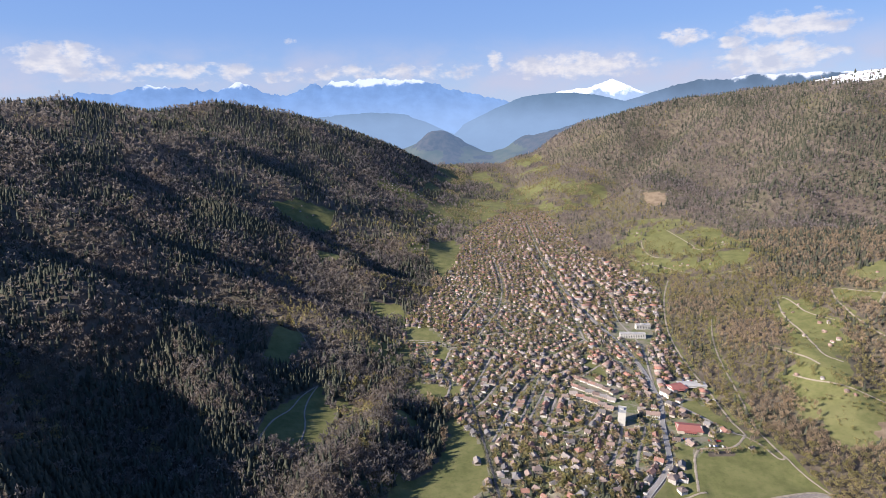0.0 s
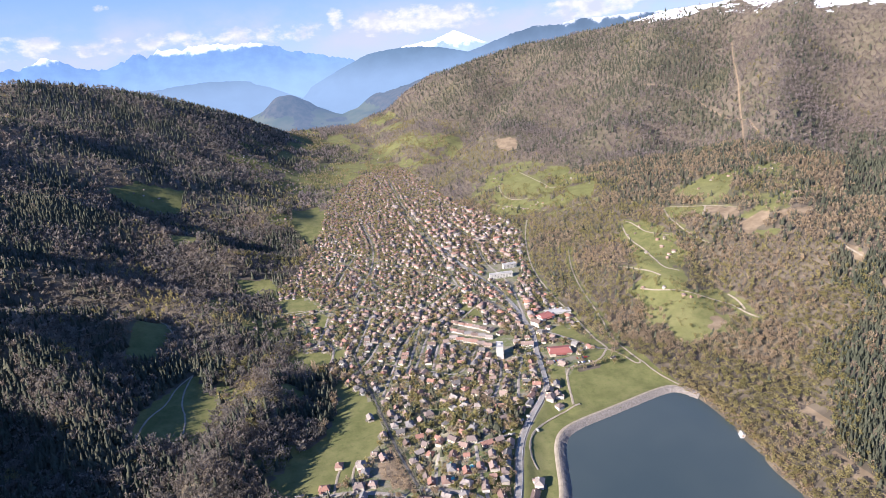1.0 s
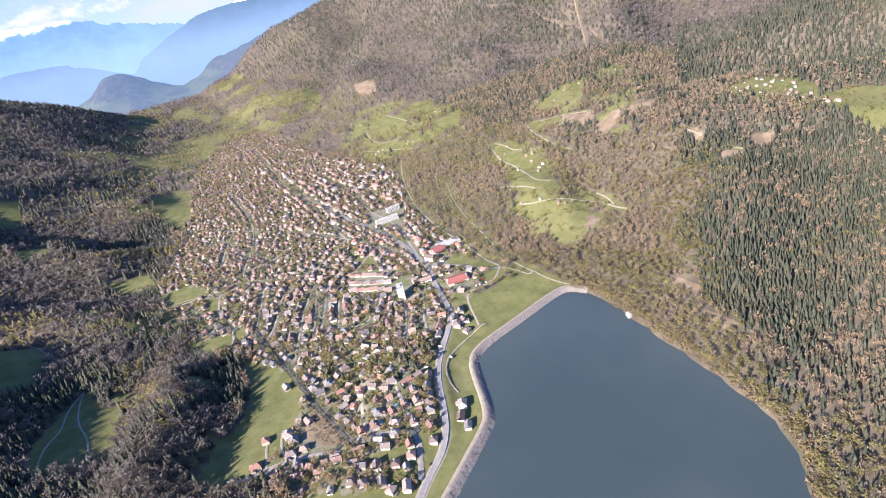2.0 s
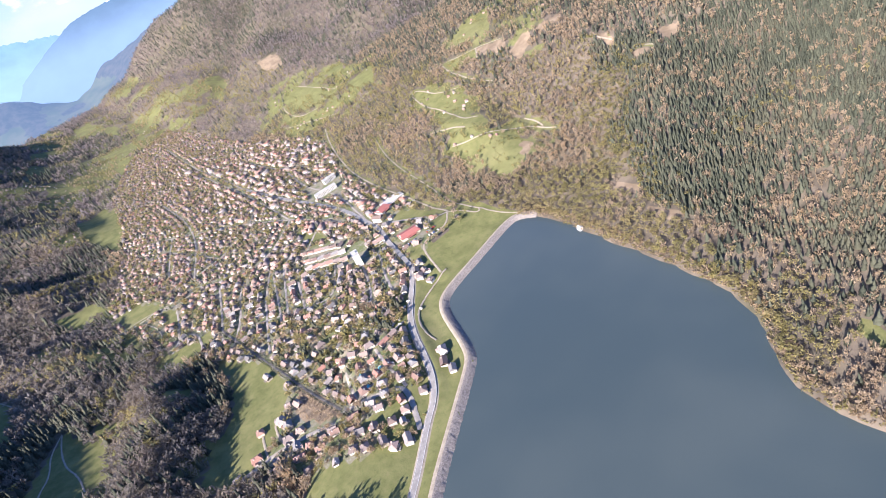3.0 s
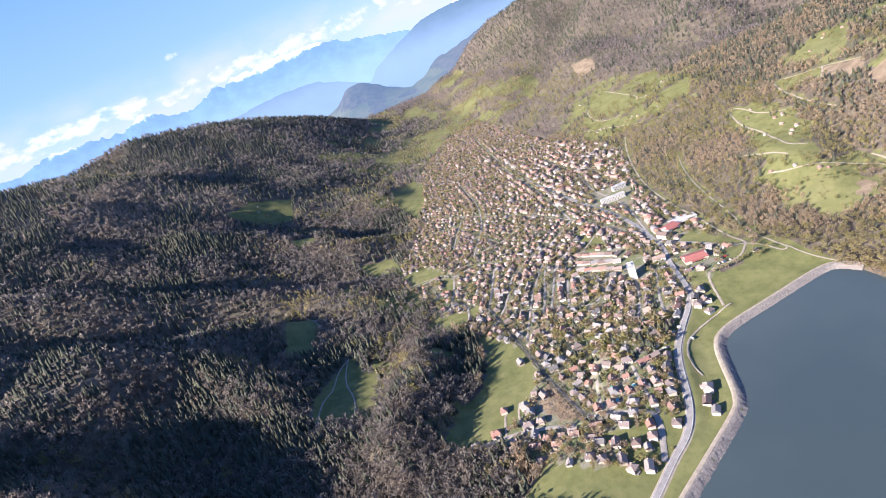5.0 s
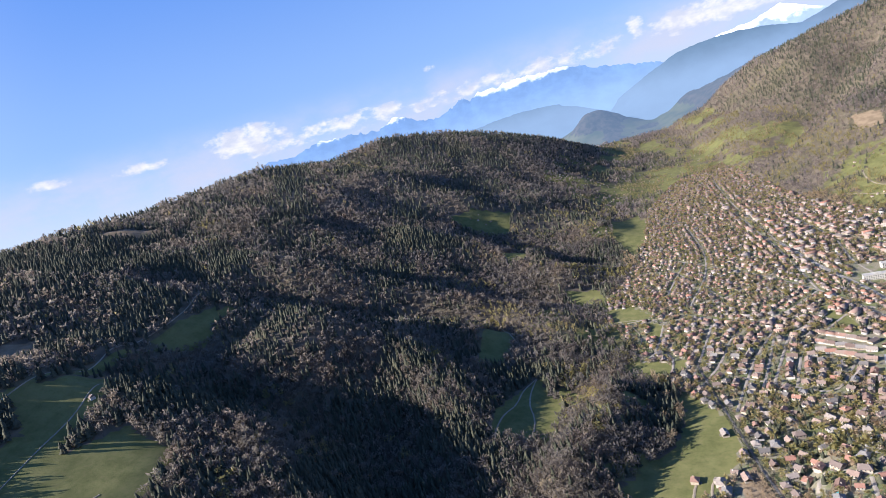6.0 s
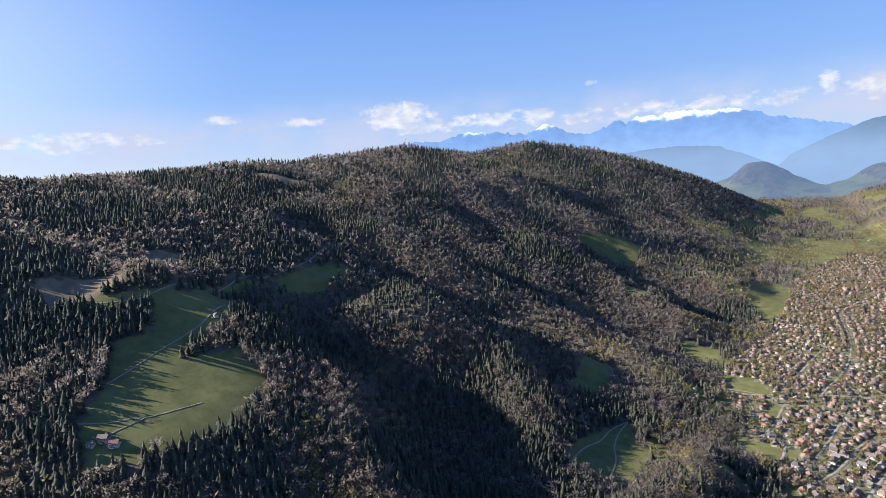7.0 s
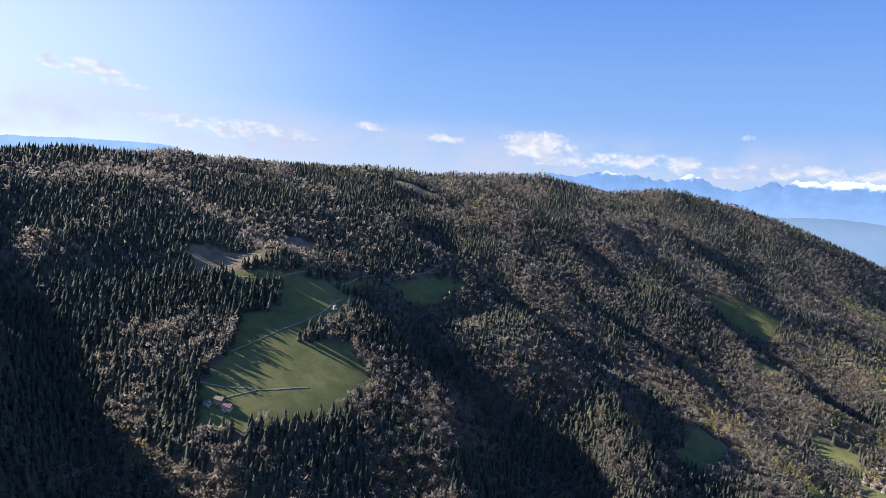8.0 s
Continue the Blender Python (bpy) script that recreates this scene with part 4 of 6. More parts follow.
# ---- trees ----
def conifer_shape(seed, tiers, sides):
    """Triangles of a spruce one metre high: ragged skirts round a stem."""
    rng = np.random.RandomState(seed)
    v, f = [], []
    for k in range(tiers):
        low = 0.08 + 0.8 * k / tiers
        top = min(low + 1.5 * 0.9 / tiers, 1.0) if k < tiers - 1 else 1.0
        r = 0.19 * (1 - k / tiers) ** 0.8 * (1 + 0.2 * rng.rand())
        base = len(v)
        for s in range(sides):
            a = 2 * math.pi * (s + 0.5 * (k % 2) + 0.5 * rng.rand()) / sides
            q = r * (0.5 + rng.rand())
            v.append((q * math.cos(a), q * math.sin(a), low - 0.05 * rng.rand()))
        v.append((0.02 * rng.randn(), 0.02 * rng.randn(), top))
        f += [(base + s, base + (s + 1) % sides, base + sides) for s in range(sides)]
    return np.array(v), np.array(f)


def crown_shape(seed, bits, size, slim=0.42, low=0.3, upright=0.0):
    """Triangles of a broadleaf one metre high: a stem and a loose cloud of clumps; upright stretches them into rising sprays."""
    rng = np.random.RandomState(seed)
    v, f = [], []
    lobes = rng.normal(0, 1, (4, 3)) * (slim * 0.3, slim * 0.3, 0.1) + (0, 0, 0.62)
    for k in range(bits):
        d = rng.normal(0, 1, 3)
        d /= np.linalg.norm(d)
        c = lobes[k % 4] + d * (slim * 0.55, slim * 0.55, 0.25) * rng.rand() ** 0.4
        c[2] = max(c[2], low)
        a, b = rng.normal(0, 1, 3), rng.normal(0, 1, 3)
        a = a / np.linalg.norm(a) * (1 - upright) + np.array((c[0] * 1.5, c[1] * 1.5, 1.0)) * upright * 1.3
        b = b / np.linalg.norm(b) * (1 - 0.68 * upright)
        q = size * (0.6 + 0.8 * rng.rand())
        n = len(v)
        v += [c + a * q, c - a * q * 0.6 + b * q * 0.8, c - a * q * 0.6 - b * q * 0.8]
        p0, p1, p2 = v[n : n + 3]
        out = np.cross(p1 - p0, p2 - p0) @ (c - (0, 0, 0.4)) > 0
        f.append((n, n + 1, n + 2) if out else (n, n + 2, n + 1))
    n = len(v)
    v += [(0.02, 0, 0), (-0.01, 0.018, 0), (-0.01, -0.018, 0), (0.0, 0.0, 0.75)]
    f += [(n, n + 1, n + 3), (n + 1, n + 2, n + 3), (n + 2, n, n + 3)]
    return np.array(v), np.array(f)


def plant(name, label, shapes, mat, x, y, high, wide, rng, sink=0.3):
    """One mesh of many trees, each turned and scaled in its own way."""
    vs, fs, tones, base = [], [], [], 0
    kind = rng.randint(0, len(shapes), len(x))
    z = ground_z(x, y) - sink
    for k, (v, f) in enumerate(shapes):
        pick = np.where(kind == k)[0]
        if not len(pick):
            continue
        a = rng.rand(len(pick)) * 2 * math.pi
        c, s = np.cos(a)[:, None], np.sin(a)[:, None]
        w, h = (wide[pick] * high[pick])[:, None], high[pick][:, None]
        px = (v[None, :, 0] * c - v[None, :, 1] * s) * w + x[pick][:, None]
        py = (v[None, :, 0] * s + v[None, :, 1] * c) * w + y[pick][:, None]
        pz = v[None, :, 2] * h + z[pick][:, None]
        vs.append(np.stack([px, py, pz], -1).reshape(-1, 3))
        fs.append((f[None] + (np.arange(len(pick)) * len(v))[:, None, None] + base).reshape(-1, 3))
        tones.append(np.repeat(rng.rand(len(pick)), len(v)))
        base += len(pick) * len(v)
    me = mesh_of(name, np.concatenate(vs), np.concatenate(fs), mat)
    me.attributes.new("tone", "FLOAT", "POINT").data.foreach_set("value", np.concatenate(tones).astype(np.float32))
    return tagged(new(name, me), label, "trees", kind="stuff")


def jittered(x0, x1, y0, y1, step, rng):
    x, y = np.meshgrid(np.arange(x0, x1, step), np.arange(y0, y1, step))
    x, y = x.ravel() + (rng.rand(x.size) - 0.5) * step * 0.95, y.ravel() + (rng.rand(x.size) - 0.5) * step * 0.95
    return x, y


def in_view(x, y):
    yaw = np.degrees(np.arctan2(-x, y + 40))
    return (yaw < 92) & (yaw > -88) & (np.hypot(x, y) > 150)


def wooded(x, y):
    ok = in_view(x, y) & ~any_inside(x, y, MEADOWS) & ~any_inside(x, y, SOILS) & ~inside(x, y, TOWN) & ~inside(x, y, LAKE) & ~far_green(x, y)
    ok &= (near(x, y, DYKE)[0] > 75) | (x < 40) | (x > 450)
    ok &= near(x, y, np.vstack([LAKE, LAKE[:1]]))[0] > 3
    ok[ok] &= ~by_cottage(x[ok], y[ok], 10)
    ok[ok] &= road_gap(x[ok], y[ok]) > np.where((x[ok] < 430) & (x[ok] > 0), 6.0, 3.0)
    return ok


def planted(x, y):
    """How far inside the ragged edge of the spruce plantation above the lake, in metres."""
    return (0.95 * x - 55 - y) / 1.38 + 110 * rough(x + 13, y + 71, 170, 3)


def forest():
    rng = np.random.RandomState(11)
    spruce_fine, spruce_far = [conifer_shape(s, 4, 6) for s in range(5)], [conifer_shape(s, 2, 5) for s in range(4)]
    leafy_fine, leafy_far = [crown_shape(s, 46, 0.112, 0.36, 0.16, 0.5) for s in range(6)], [crown_shape(s + 9, 18, 0.16, 0.38, 0.18, 0.5) for s in range(5)]
    leafy_near = [crown_shape(s + 120, 74, 0.092, 0.4, 0.14, 0.42) for s in range(6)]
    round_fine = [crown_shape(s + 60, 40, 0.095, 0.4, 0.25, 0.1) for s in range(4)]
    for step, low, high, spruces, leafies, grow in ((7.7, 0, 1020, spruce_fine, leafy_fine, 1.22), (9.2, 1020, 1900, spruce_far, leafy_far, 1.05), (14.8, 1900, 4350, spruce_far, leafy_far, 1.2)):
        x, y = jittered(-1900 if high < 2000 else -1700, 1800 if high < 2000 else 2700, -100, min(high, 3790), step, rng)
        d = np.hypot(x, y)
        keep = (d >= low) & (d < high)
        x, y = x[keep], y[keep]
        keep = wooded(x, y) & ~(half_open(x, y) & (rng.rand(len(x)) < np.where(x < 100, 0.42, 0.6))) & (ground_z(x, y) < np.where(x > 900, np.where(x > 1.02 * y, 490, 545), 900) + 28 * rng.randn(len(x)))
        x, y = x[keep], y[keep]
        z, n0 = ground_z(x, y), len(x)
        dark = rough(x, y, 130, 3) * np.where(x < 0, 1.5, 0.9) + rough(x + 500, y + 90, 40, 2) * 0.5 + np.where(x < 0, 0.38, 0.62) * rng.randn(len(x))
        yaw, out = np.degrees(np.arctan2(x, y)), np.hypot(x, y)
        dark += np.where((yaw > 49) & (out > 1480) & (out < 2150), 1.3, 0) - np.where((yaw > 40) & (yaw < 60) & (out > 2150), 0.9, 0)
        # extra dark spruces west of the hill meadow stand in for shade there
        dark += np.where((x > 0) & (y < 750), 0.9 * blend(planted(x, y) / 120 + 0.3) - 0.25, 0) + np.where(x < -950, 0.45, np.where((x < -420) & (z > 130), 0.3, np.where(x < -420, 0.12, -0.08))) + np.where((x > 350) & (x < 820) & (z < 150), -0.72 * blend(0.7 - planted(x, y) / 120), 0) + np.where((x > 500) & (y > 750) & (y < 1700) & (z > 150) & (z < 330), -0.2, 0) + np.where((x < -590) & (x > -1050) & (y > 60) & (y < 540), 0.75, 0) + np.where((x > 800) & (z > 150), 0.62 + 0.8 * rough(x + 40, y + 900, 420, 2) - 0.5 * blend((x - y * 0.9 - 300) / 300) * (y > 700), 0) + np.where((np.abs(x) < 260) & (y < 700), -0.25, 0)
        green = 1.3 * rough(x + 300, y, 90, 2) + 0.3 * rng.randn(len(x)) + np.where((x > 350) & (x < 850) & (planted(x, y) < 60) & (z < 150), 0.78, -0.25) + np.where((x < 0) & (z < 90), 0.32, 0) + np.where(any_inside(x, y, PASTURES), 0.35, 0)
        shore = near(x, y, np.vstack([LAKE, LAKE[:1]]))[0] + 12 * rng.randn(n0)
        dark, green = dark - np.where((shore < 70) & (x > 300), 0.9, 0), green + np.where((shore < 70) & (x > 300), 0.6, 0)
        spruce = dark > 0.2
        fresh = ~spruce & (green > 0.62)
        bare_ = ~spruce & ~fresh
        n = len(x)
        tall = (12.0 + 9.5 * rng.rand(n)) * grow * np.where((x > 300) & (grow == 1.22), 0.7, np.where(x > 300, 0.85, 0.96))
        part_of = {1.22: "hillside", 1.05: "slope", 1.2: "mountain"}[grow]
        plant("spruce_wood", "dark green spruces standing close on the " + part_of, spruces, M_CONIFER, x[spruce], y[spruce], tall[spruce] * (0.98 if grow == 1.05 else 0.94), 0.92 + 0.4 * rng.rand(spruce.sum()), rng)
        plant("spring_wood", "broadleaf trees in fresh yellow-green leaf on the " + part_of, round_fine if grow == 1.22 else leafies, M_FRESH, x[fresh], y[fresh], tall[fresh] * 0.76, 0.95 + 0.4 * rng.rand(fresh.sum()), rng)
        # the west takes the shade-darkened twigs, the far east the haze-paled ones
        for side, wood, twigs in ((x < -20, "grey leafless trees with twigs darkened for the shaded ", M_DIMWOOD), (x >= -20, "brown leafless broadleaf trees on the sunlit ", M_HAZEWOOD if grow == 1.2 else M_BARE)):
            if grow == 1.22 and twigs is M_DIMWOOD:
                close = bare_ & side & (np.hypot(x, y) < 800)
                plant("bare_wood", "tall leafless trees with twigs darkened for the nearest shaded hillside", leafy_near, twigs, x[close], y[close], tall[close] * 0.86, 1.0 + 0.45 * rng.rand(close.sum()), rng)
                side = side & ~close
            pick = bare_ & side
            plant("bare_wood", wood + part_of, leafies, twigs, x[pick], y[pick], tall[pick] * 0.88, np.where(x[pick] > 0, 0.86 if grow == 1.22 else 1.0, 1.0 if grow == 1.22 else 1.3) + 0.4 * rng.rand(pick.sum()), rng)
    # clumps and hedges between the fields of the upper valley
    x, y = jittered(-250, 950, 2250, 3780, 12.0, rng)
    keep = far_green(x, y) & (np.abs(rough(x + 5, y + 9, 130, 2)) < 0.19) | (far_green(x, y) & (rough(x + 70, y, 70, 2) > 0.3))
    keep &= ~by_cottage(x, y, 12)
    x, y = x[keep], y[keep]
    pick = rng.rand(len(x)) < 0.5
    plant("valley_hedges", "hedges and clumps in young leaf between far fields", leafy_far, M_FRESH, x[pick], y[pick], 6 + 7 * rng.rand(pick.sum()), 1.3 + 0.5 * rng.rand(pick.sum()), rng)
    plant("valley_trees", "leafless trees and hedges between far fields", leafy_far, M_BARE, x[~pick], y[~pick], 6 + 7 * rng.rand((~pick).sum()), 1.3 + 0.5 * rng.rand((~pick).sum()), rng)
    # lone trees and hedges on the pastures of the sunny side
    x, y = jittered(430, 1500, 450, 2300, 7.0, rng)
    keep = any_inside(x, y, MEADOWS) & (ground_z(x, y) > 6) & (np.abs(rough(x + 5, y + 9, 60, 2)) < 0.1 + 0.2 * rng.rand(len(x))) & (road_gap(x, y) > 3) & ~by_cottage(x, y, 9)
    x, y = x[keep], y[keep]
    plant("pasture_trees", "lone trees and hedges in spring leaf on sloping pastures", round_fine, M_FRESH, x, y, 2 + 6.5 * rng.rand(len(x)) ** 1.6, 1.1 + 0.4 * rng.rand(len(x)), rng)
    # a small orchard and the hedges along a lane at the edge of the town
    x, y = jittered(-160, 260, 400, 900, 5.2, rng)
    keep = any_inside(x, y, SOILS) & (road_gap(x, y) > 3.5)
    x, y = x[keep], y[keep]
    plant("orchard", "small leafless fruit trees on brown soil", leafy_far, M_BARE, x, y, 3.5 + 2.5 * rng.rand(len(x)), 1.3 + 0.4 * rng.rand(len(x)), rng)
    for name, width, _, _, points in ROADS:
        if name == "hedge_lane":
            row = ribbon(round_off(points, 2.2, 2), (-width / 2 - 2.2, width / 2 + 2.2), 0.0).reshape(-1, 3)
            x, y = row[:, 0] + rng.normal(0, 0.4, len(row)), row[:, 1] + rng.normal(0, 0.4, len(row))
            plant("hedge", "dark clipped hedges along a straight lane", leafy_far, M_CONIFER, x, y, 3.0 + 2.0 * rng.rand(len(x)), 1.2 + 0.4 * rng.rand(len(x)), rng)
    # young spruces fill the gaps of the steep plantation above the lake
    x, y = jittered(500, 1200, -60, 830, 5.3, rng)
    keep = wooded(x, y) & (np.hypot(x, y) < 1100) & (near(x, y, LAKE)[0] > 75) & (planted(x, y) > 10 * rng.randn(len(x))) & (rough(x, y, 130, 3) * 0.9 + 0.4 * rng.randn(len(x)) > -0.25)
    x, y = x[keep], y[keep]
    plant("young_spruce_wood", "young dark spruces crowding a steep plantation", [conifer_shape(s + 30, 3, 5) for s in range(4)], M_CONIFER, x, y, 8 + 6 * rng.rand(len(x)), 1.0 + 0.3 * rng.rand(len(x)), rng)


forest()


def shore_scrub():
    """Low bushes along the wooded shore."""
    rng = np.random.RandomState(19)
    x, y = jittered(300, 520, -40, 600, 3.6, rng)
    d = near(x, y, np.vstack([LAKE, LAKE[:1]]))[0]
    ok = ~inside(x, y, LAKE) & (d < 16) & (near(x, y, DYKE[:13])[0] > 22)
    x, y = x[ok], y[ok]
    shapes = [crown_shape(s + 80, 12, 0.26, 0.6, 0.1, 0.2) for s in range(4)]
    half = rng.rand(len(x)) < 0.45
    plant("shore_scrub", "brown leafless scrub along the wooded shore", shapes, M_BARE, x[half], y[half], 2.0 + 3.5 * rng.rand(half.sum()), 1.1 + 0.5 * rng.rand(half.sum()), rng, 0.2)
    plant("shore_bushes", "fresh green bushes along the wooded shore", shapes, M_FRESH, x[~half], y[~half], 1.8 + 3 * rng.rand((~half).sum()), 1.1 + 0.5 * rng.rand((~half).sum()), rng, 0.2)


shore_scrub()


# ---- buildings ----
def tinted(name, colours, roughness, source, wear=0.35, scale=0.6):
    """A surface whose colour differs from piece to piece. source: "object" or "island"."""

    def build(n, place):
        pick = n.add("ShaderNodeObjectInfo").outputs["Random"] if source == "object" else n.add("ShaderNodeNewGeometry").outputs["Random Per Island"]
        ramp = n.add("ShaderNodeValToRGB", {0: pick})
        ramp.color_ramp.interpolation = "CONSTANT"
        stops = ramp.color_ramp.elements
        while len(stops) < len(colours):
            stops.new(0.5)
        for k, (stop, c) in enumerate(zip(stops, colours)):
            stop.position, stop.color = k / len(colours), (*c, 1)
        worn = n.mix(n.math("MULTIPLY", n.step(n.noise(place, scale, 5.0), 0.4, 0.75), wear), ramp.outputs[0], (0.12, 0.1, 0.085))
        rows = n.noise(n.add("ShaderNodeVectorMath", {0: place, 1: (1, 1, 4)}, operation="MULTIPLY").outputs[0], 2.2, 3.0)
        return worn, {"Normal": relief(n, rows, 0.4, 0.25)}

    return material(name, build, roughness)


ROOF_TONES = [(0.262, 0.162, 0.13), (0.209, 0.137, 0.111), (0.266, 0.193, 0.161), (0.156, 0.113, 0.097), (0.298, 0.223, 0.188), (0.199, 0.161, 0.146), (0.137, 0.127, 0.124), (0.29, 0.158, 0.121), (0.236, 0.181, 0.155), (0.174, 0.137, 0.123), (0.212, 0.199, 0.193), (0.29, 0.251, 0.226)]
WALL_TONES = [(0.454, 0.409, 0.356), (0.514, 0.491, 0.454), (0.423, 0.363, 0.287), (0.378, 0.347, 0.31), (0.454, 0.401, 0.333), (0.318, 0.272, 0.227)]
M_ROOF, M_ROOF_FAR = tinted("clay_tiles", ROOF_TONES, 0.85, "object"), tinted("clay_tiles_town", [(1.18 * c[0], 1.1 * c[1], 1.08 * c[2]) for c in ROOF_TONES], 0.85, "island", 0.25)
M_WALL, M_WALL_FAR = tinted("render_walls", WALL_TONES, 0.9, "object", 0.2), tinted("render_walls_town", [(0.84 * c[0], 0.83 * c[1], 0.86 * c[2]) for c in WALL_TONES], 0.9, "island", 0.3)
# hamlet walls darkened: the slope village's shade is put into their colour
M_DIMWALL = tinted("dimmed_hamlet_walls", [(0.42, 0.37, 0.31), (0.26, 0.19, 0.14), (0.34, 0.28, 0.22), (0.46, 0.42, 0.37)], 0.9, "island", 0.3)
M_RED = tinted("red_sheet_roof", [(0.3, 0.115, 0.098), (0.32, 0.13, 0.11)], 0.6, "object", 0.2)
M_WHITE = tinted("white_render", [(0.47, 0.45, 0.41), (0.43, 0.41, 0.38)], 0.8, "object", 0.12, 0.1)
M_GREYROOF = tinted("grey_flat_roof", [(0.32, 0.31, 0.3), (0.4, 0.39, 0.37)], 0.9, "object", 0.3, 0.15)
M_GLASS = speckled("window_glass", (0.03, 0.035, 0.04), (0.07, 0.08, 0.09), 0.7, 0.15)
M_DOOR = speckled("painted_wood", (0.16, 0.09, 0.05), (0.26, 0.15, 0.09), 1.2, 0.6)
M_POOL = speckled("pool_water", (0.1, 0.42, 0.46), (0.14, 0.5, 0.54), 0.5, 0.1)
M_CAR = tinted("car_paint", [(0.7, 0.7, 0.7), (0.05, 0.05, 0.06), (0.25, 0.03, 0.03), (0.06, 0.1, 0.25), (0.3, 0.3, 0.32)], 0.3, "object", 0.0)
M_STEEL = speckled("galvanised_steel", (0.35, 0.36, 0.37), (0.5, 0.51, 0.52), 1.0, 0.5)


def box(bm, x0, x1, y0, y1, z0, z1):
    v = [bm.verts.new(p) for p in ((x0, y0, z0), (x1, y0, z0), (x1, y1, z0), (x0, y1, z0), (x0, y0, z1), (x1, y0, z1), (x1, y1, z1), (x0, y1, z1))]
    for f in ((3, 2, 1, 0), (4, 5, 6, 7), (0, 1, 5, 4), (1, 2, 6, 5), (2, 3, 7, 6), (3, 0, 4, 7)):
        bm.faces.new([v[k] for k in f])


def gabled(bm, a, b, eaves, ridge):
    """Walls of a house 2a long and 2b deep with gables at its ends."""
    low = [(-a, -b, -1.5), (a, -b, -1.5), (a, b, -1.5), (-a, b, -1.5)]
    top = [(x, y, eaves) for x, y, _ in low]
    v = [bm.verts.new(p) for p in low + top + [(a, 0, ridge), (-a, 0, ridge)]]
    for f in ((0, 1, 5, 4), (2, 3, 7, 6), (1, 2, 6, 8, 5), (3, 0, 4, 9, 7), (4, 5, 8, 9), (6, 7, 9, 8)):
        bm.faces.new([v[k] for k in f])


def roof_slabs(bm, a, b, eaves, ridge, hip=0.0, out=0.7, thick=0.3):
    """Two pitches with an overhang and some thickness; hip draws the ridge's ends in."""
    slope = (ridge - eaves) / b
    e = eaves - out * slope
    ax, by = a + out, b + out
    outer = [(-ax, -by, e), (ax, -by, e), (ax, by, e), (-ax, by, e), (-ax + hip, 0, ridge), (ax - hip, 0, ridge)]
    lower = [bm.verts.new(p) for p in outer]
    upper = [bm.verts.new((x, y, z + thick)) for x, y, z in outer]
    for f in ((0, 1, 5, 4), (2, 3, 4, 5), (1, 2, 5), (3, 0, 4)):
        bm.faces.new([upper[k] for k in f])
        bm.faces.new([lower[k] for k in reversed(f)])
    for i, j in ((0, 1), (1, 2), (2, 3), (3, 0)):
        bm.faces.new([lower[i], lower[j], upper[j], upper[i]])


def finish(bm, name, mat):
    bmesh.ops.recalc_face_normals(bm, faces=bm.faces[:])
    me = bpy.data.meshes.new(name)
    bm.to_mesh(me)
    bm.free()
    me.materials.append(mat)
    return me


def part(name, bm, mat, parent, label=""):
    ob = new(name, finish(bm, name, mat))
    ob.parent = parent
    return tagged(ob, label)


def house_meshes(a, b, eaves, rise, hip, wing=None, roof=None, wall=None, windows=3):
    """The parts of one kind of house: name, mesh, place."""
    parts = []
    a, b, hip = a * 0.9, b * 0.9, hip * 0.9
    bm = bmesh.new()
    gabled(bm, a, b, eaves, eaves + (rise if not hip else 0.05))
    if wing:
        box(bm, a * 0.1, a * 0.1 + wing[0], b * 0.9, b + wing[1], -1.5, eaves - 1.2)
    parts.append(("wall", finish(bm, "wall", wall or M_WALL), (0, 0, 0)))
    bm = bmesh.new()
    roof_slabs(bm, a, b, eaves, eaves + rise, hip)
    parts.append(("roof", finish(bm, "roof", roof or M_ROOF), (0, 0, 0.03)))
    if wing:
        bm = bmesh.new()
        w, d = wing
        x0, x1, y0, y1, z = a * 0.1 - 0.4, a * 0.1 + w + 0.4, b * 0.2, b + d + 0.5, eaves - 1.2
        v = [bm.verts.new(p) for p in ((x0, y0, z), (x1, y0, z), (x1, y1, z), (x0, y1, z), ((x0 + x1) / 2, y0, z + w * 0.3), ((x0 + x1) / 2, y1, z + w * 0.3))]
        for f in ((0, 3, 5, 4), (1, 4, 5, 2), (0, 4, 1), (2, 5, 3), (0, 1, 2, 3)):
            bm.faces.new([v[k] for k in f])
        parts.append(("wing_roof", finish(bm, "wing_roof", roof or M_ROOF), (0, 0, 0.05)))
    bm = bmesh.new()
    box(bm, -0.4, 0.4, -0.5, 0.5, -0.8, 1.3)
    box(bm, -0.5, 0.5, -0.6, 0.6, 1.3, 1.5)
    parts.append(("chimney", finish(bm, "chimney", M_WALL), (a * 0.45, b * 0.35, eaves + rise * 0.65)))
    bm = bmesh.new()
    box(bm, -0.6, 0.6, -0.06, 0.06, -0.7, 0.7)
    pane = finish(bm, "window", M_GLASS)
    for k in range(windows):
        x = -a + 2 * a * (k + 0.6) / (windows + 0.2)
        for side in (-1, 1):
            if not (wing and side == 1):
                parts.append(("window", pane, (x, side * b, eaves - 1.5)))
    bm = bmesh.new()
    box(bm, -a * 0.7, a * 0.4, -b - 2.6, -b - 0.02, -1.5, 0.12)
    parts.append(("terrace", finish(bm, "terrace", M_LANE), (0, 0, 0)))
    bm = bmesh.new()
    box(bm, -0.55, 0.55, -0.06, 0.06, 0, 2.1)
    parts.append(("door", finish(bm, "door", M_DOOR), (-a * 0.3, -b - 0.02, 0.0)))
    return parts


def make_thing(name, parts, m, label, category, group=""):
    base = new(name)
    base.matrix_world = m
    for part_name, me, place in parts:
        ob = new(part_name, me)
        ob.parent, ob.location = base, place
    return tagged(base, label, category, group)


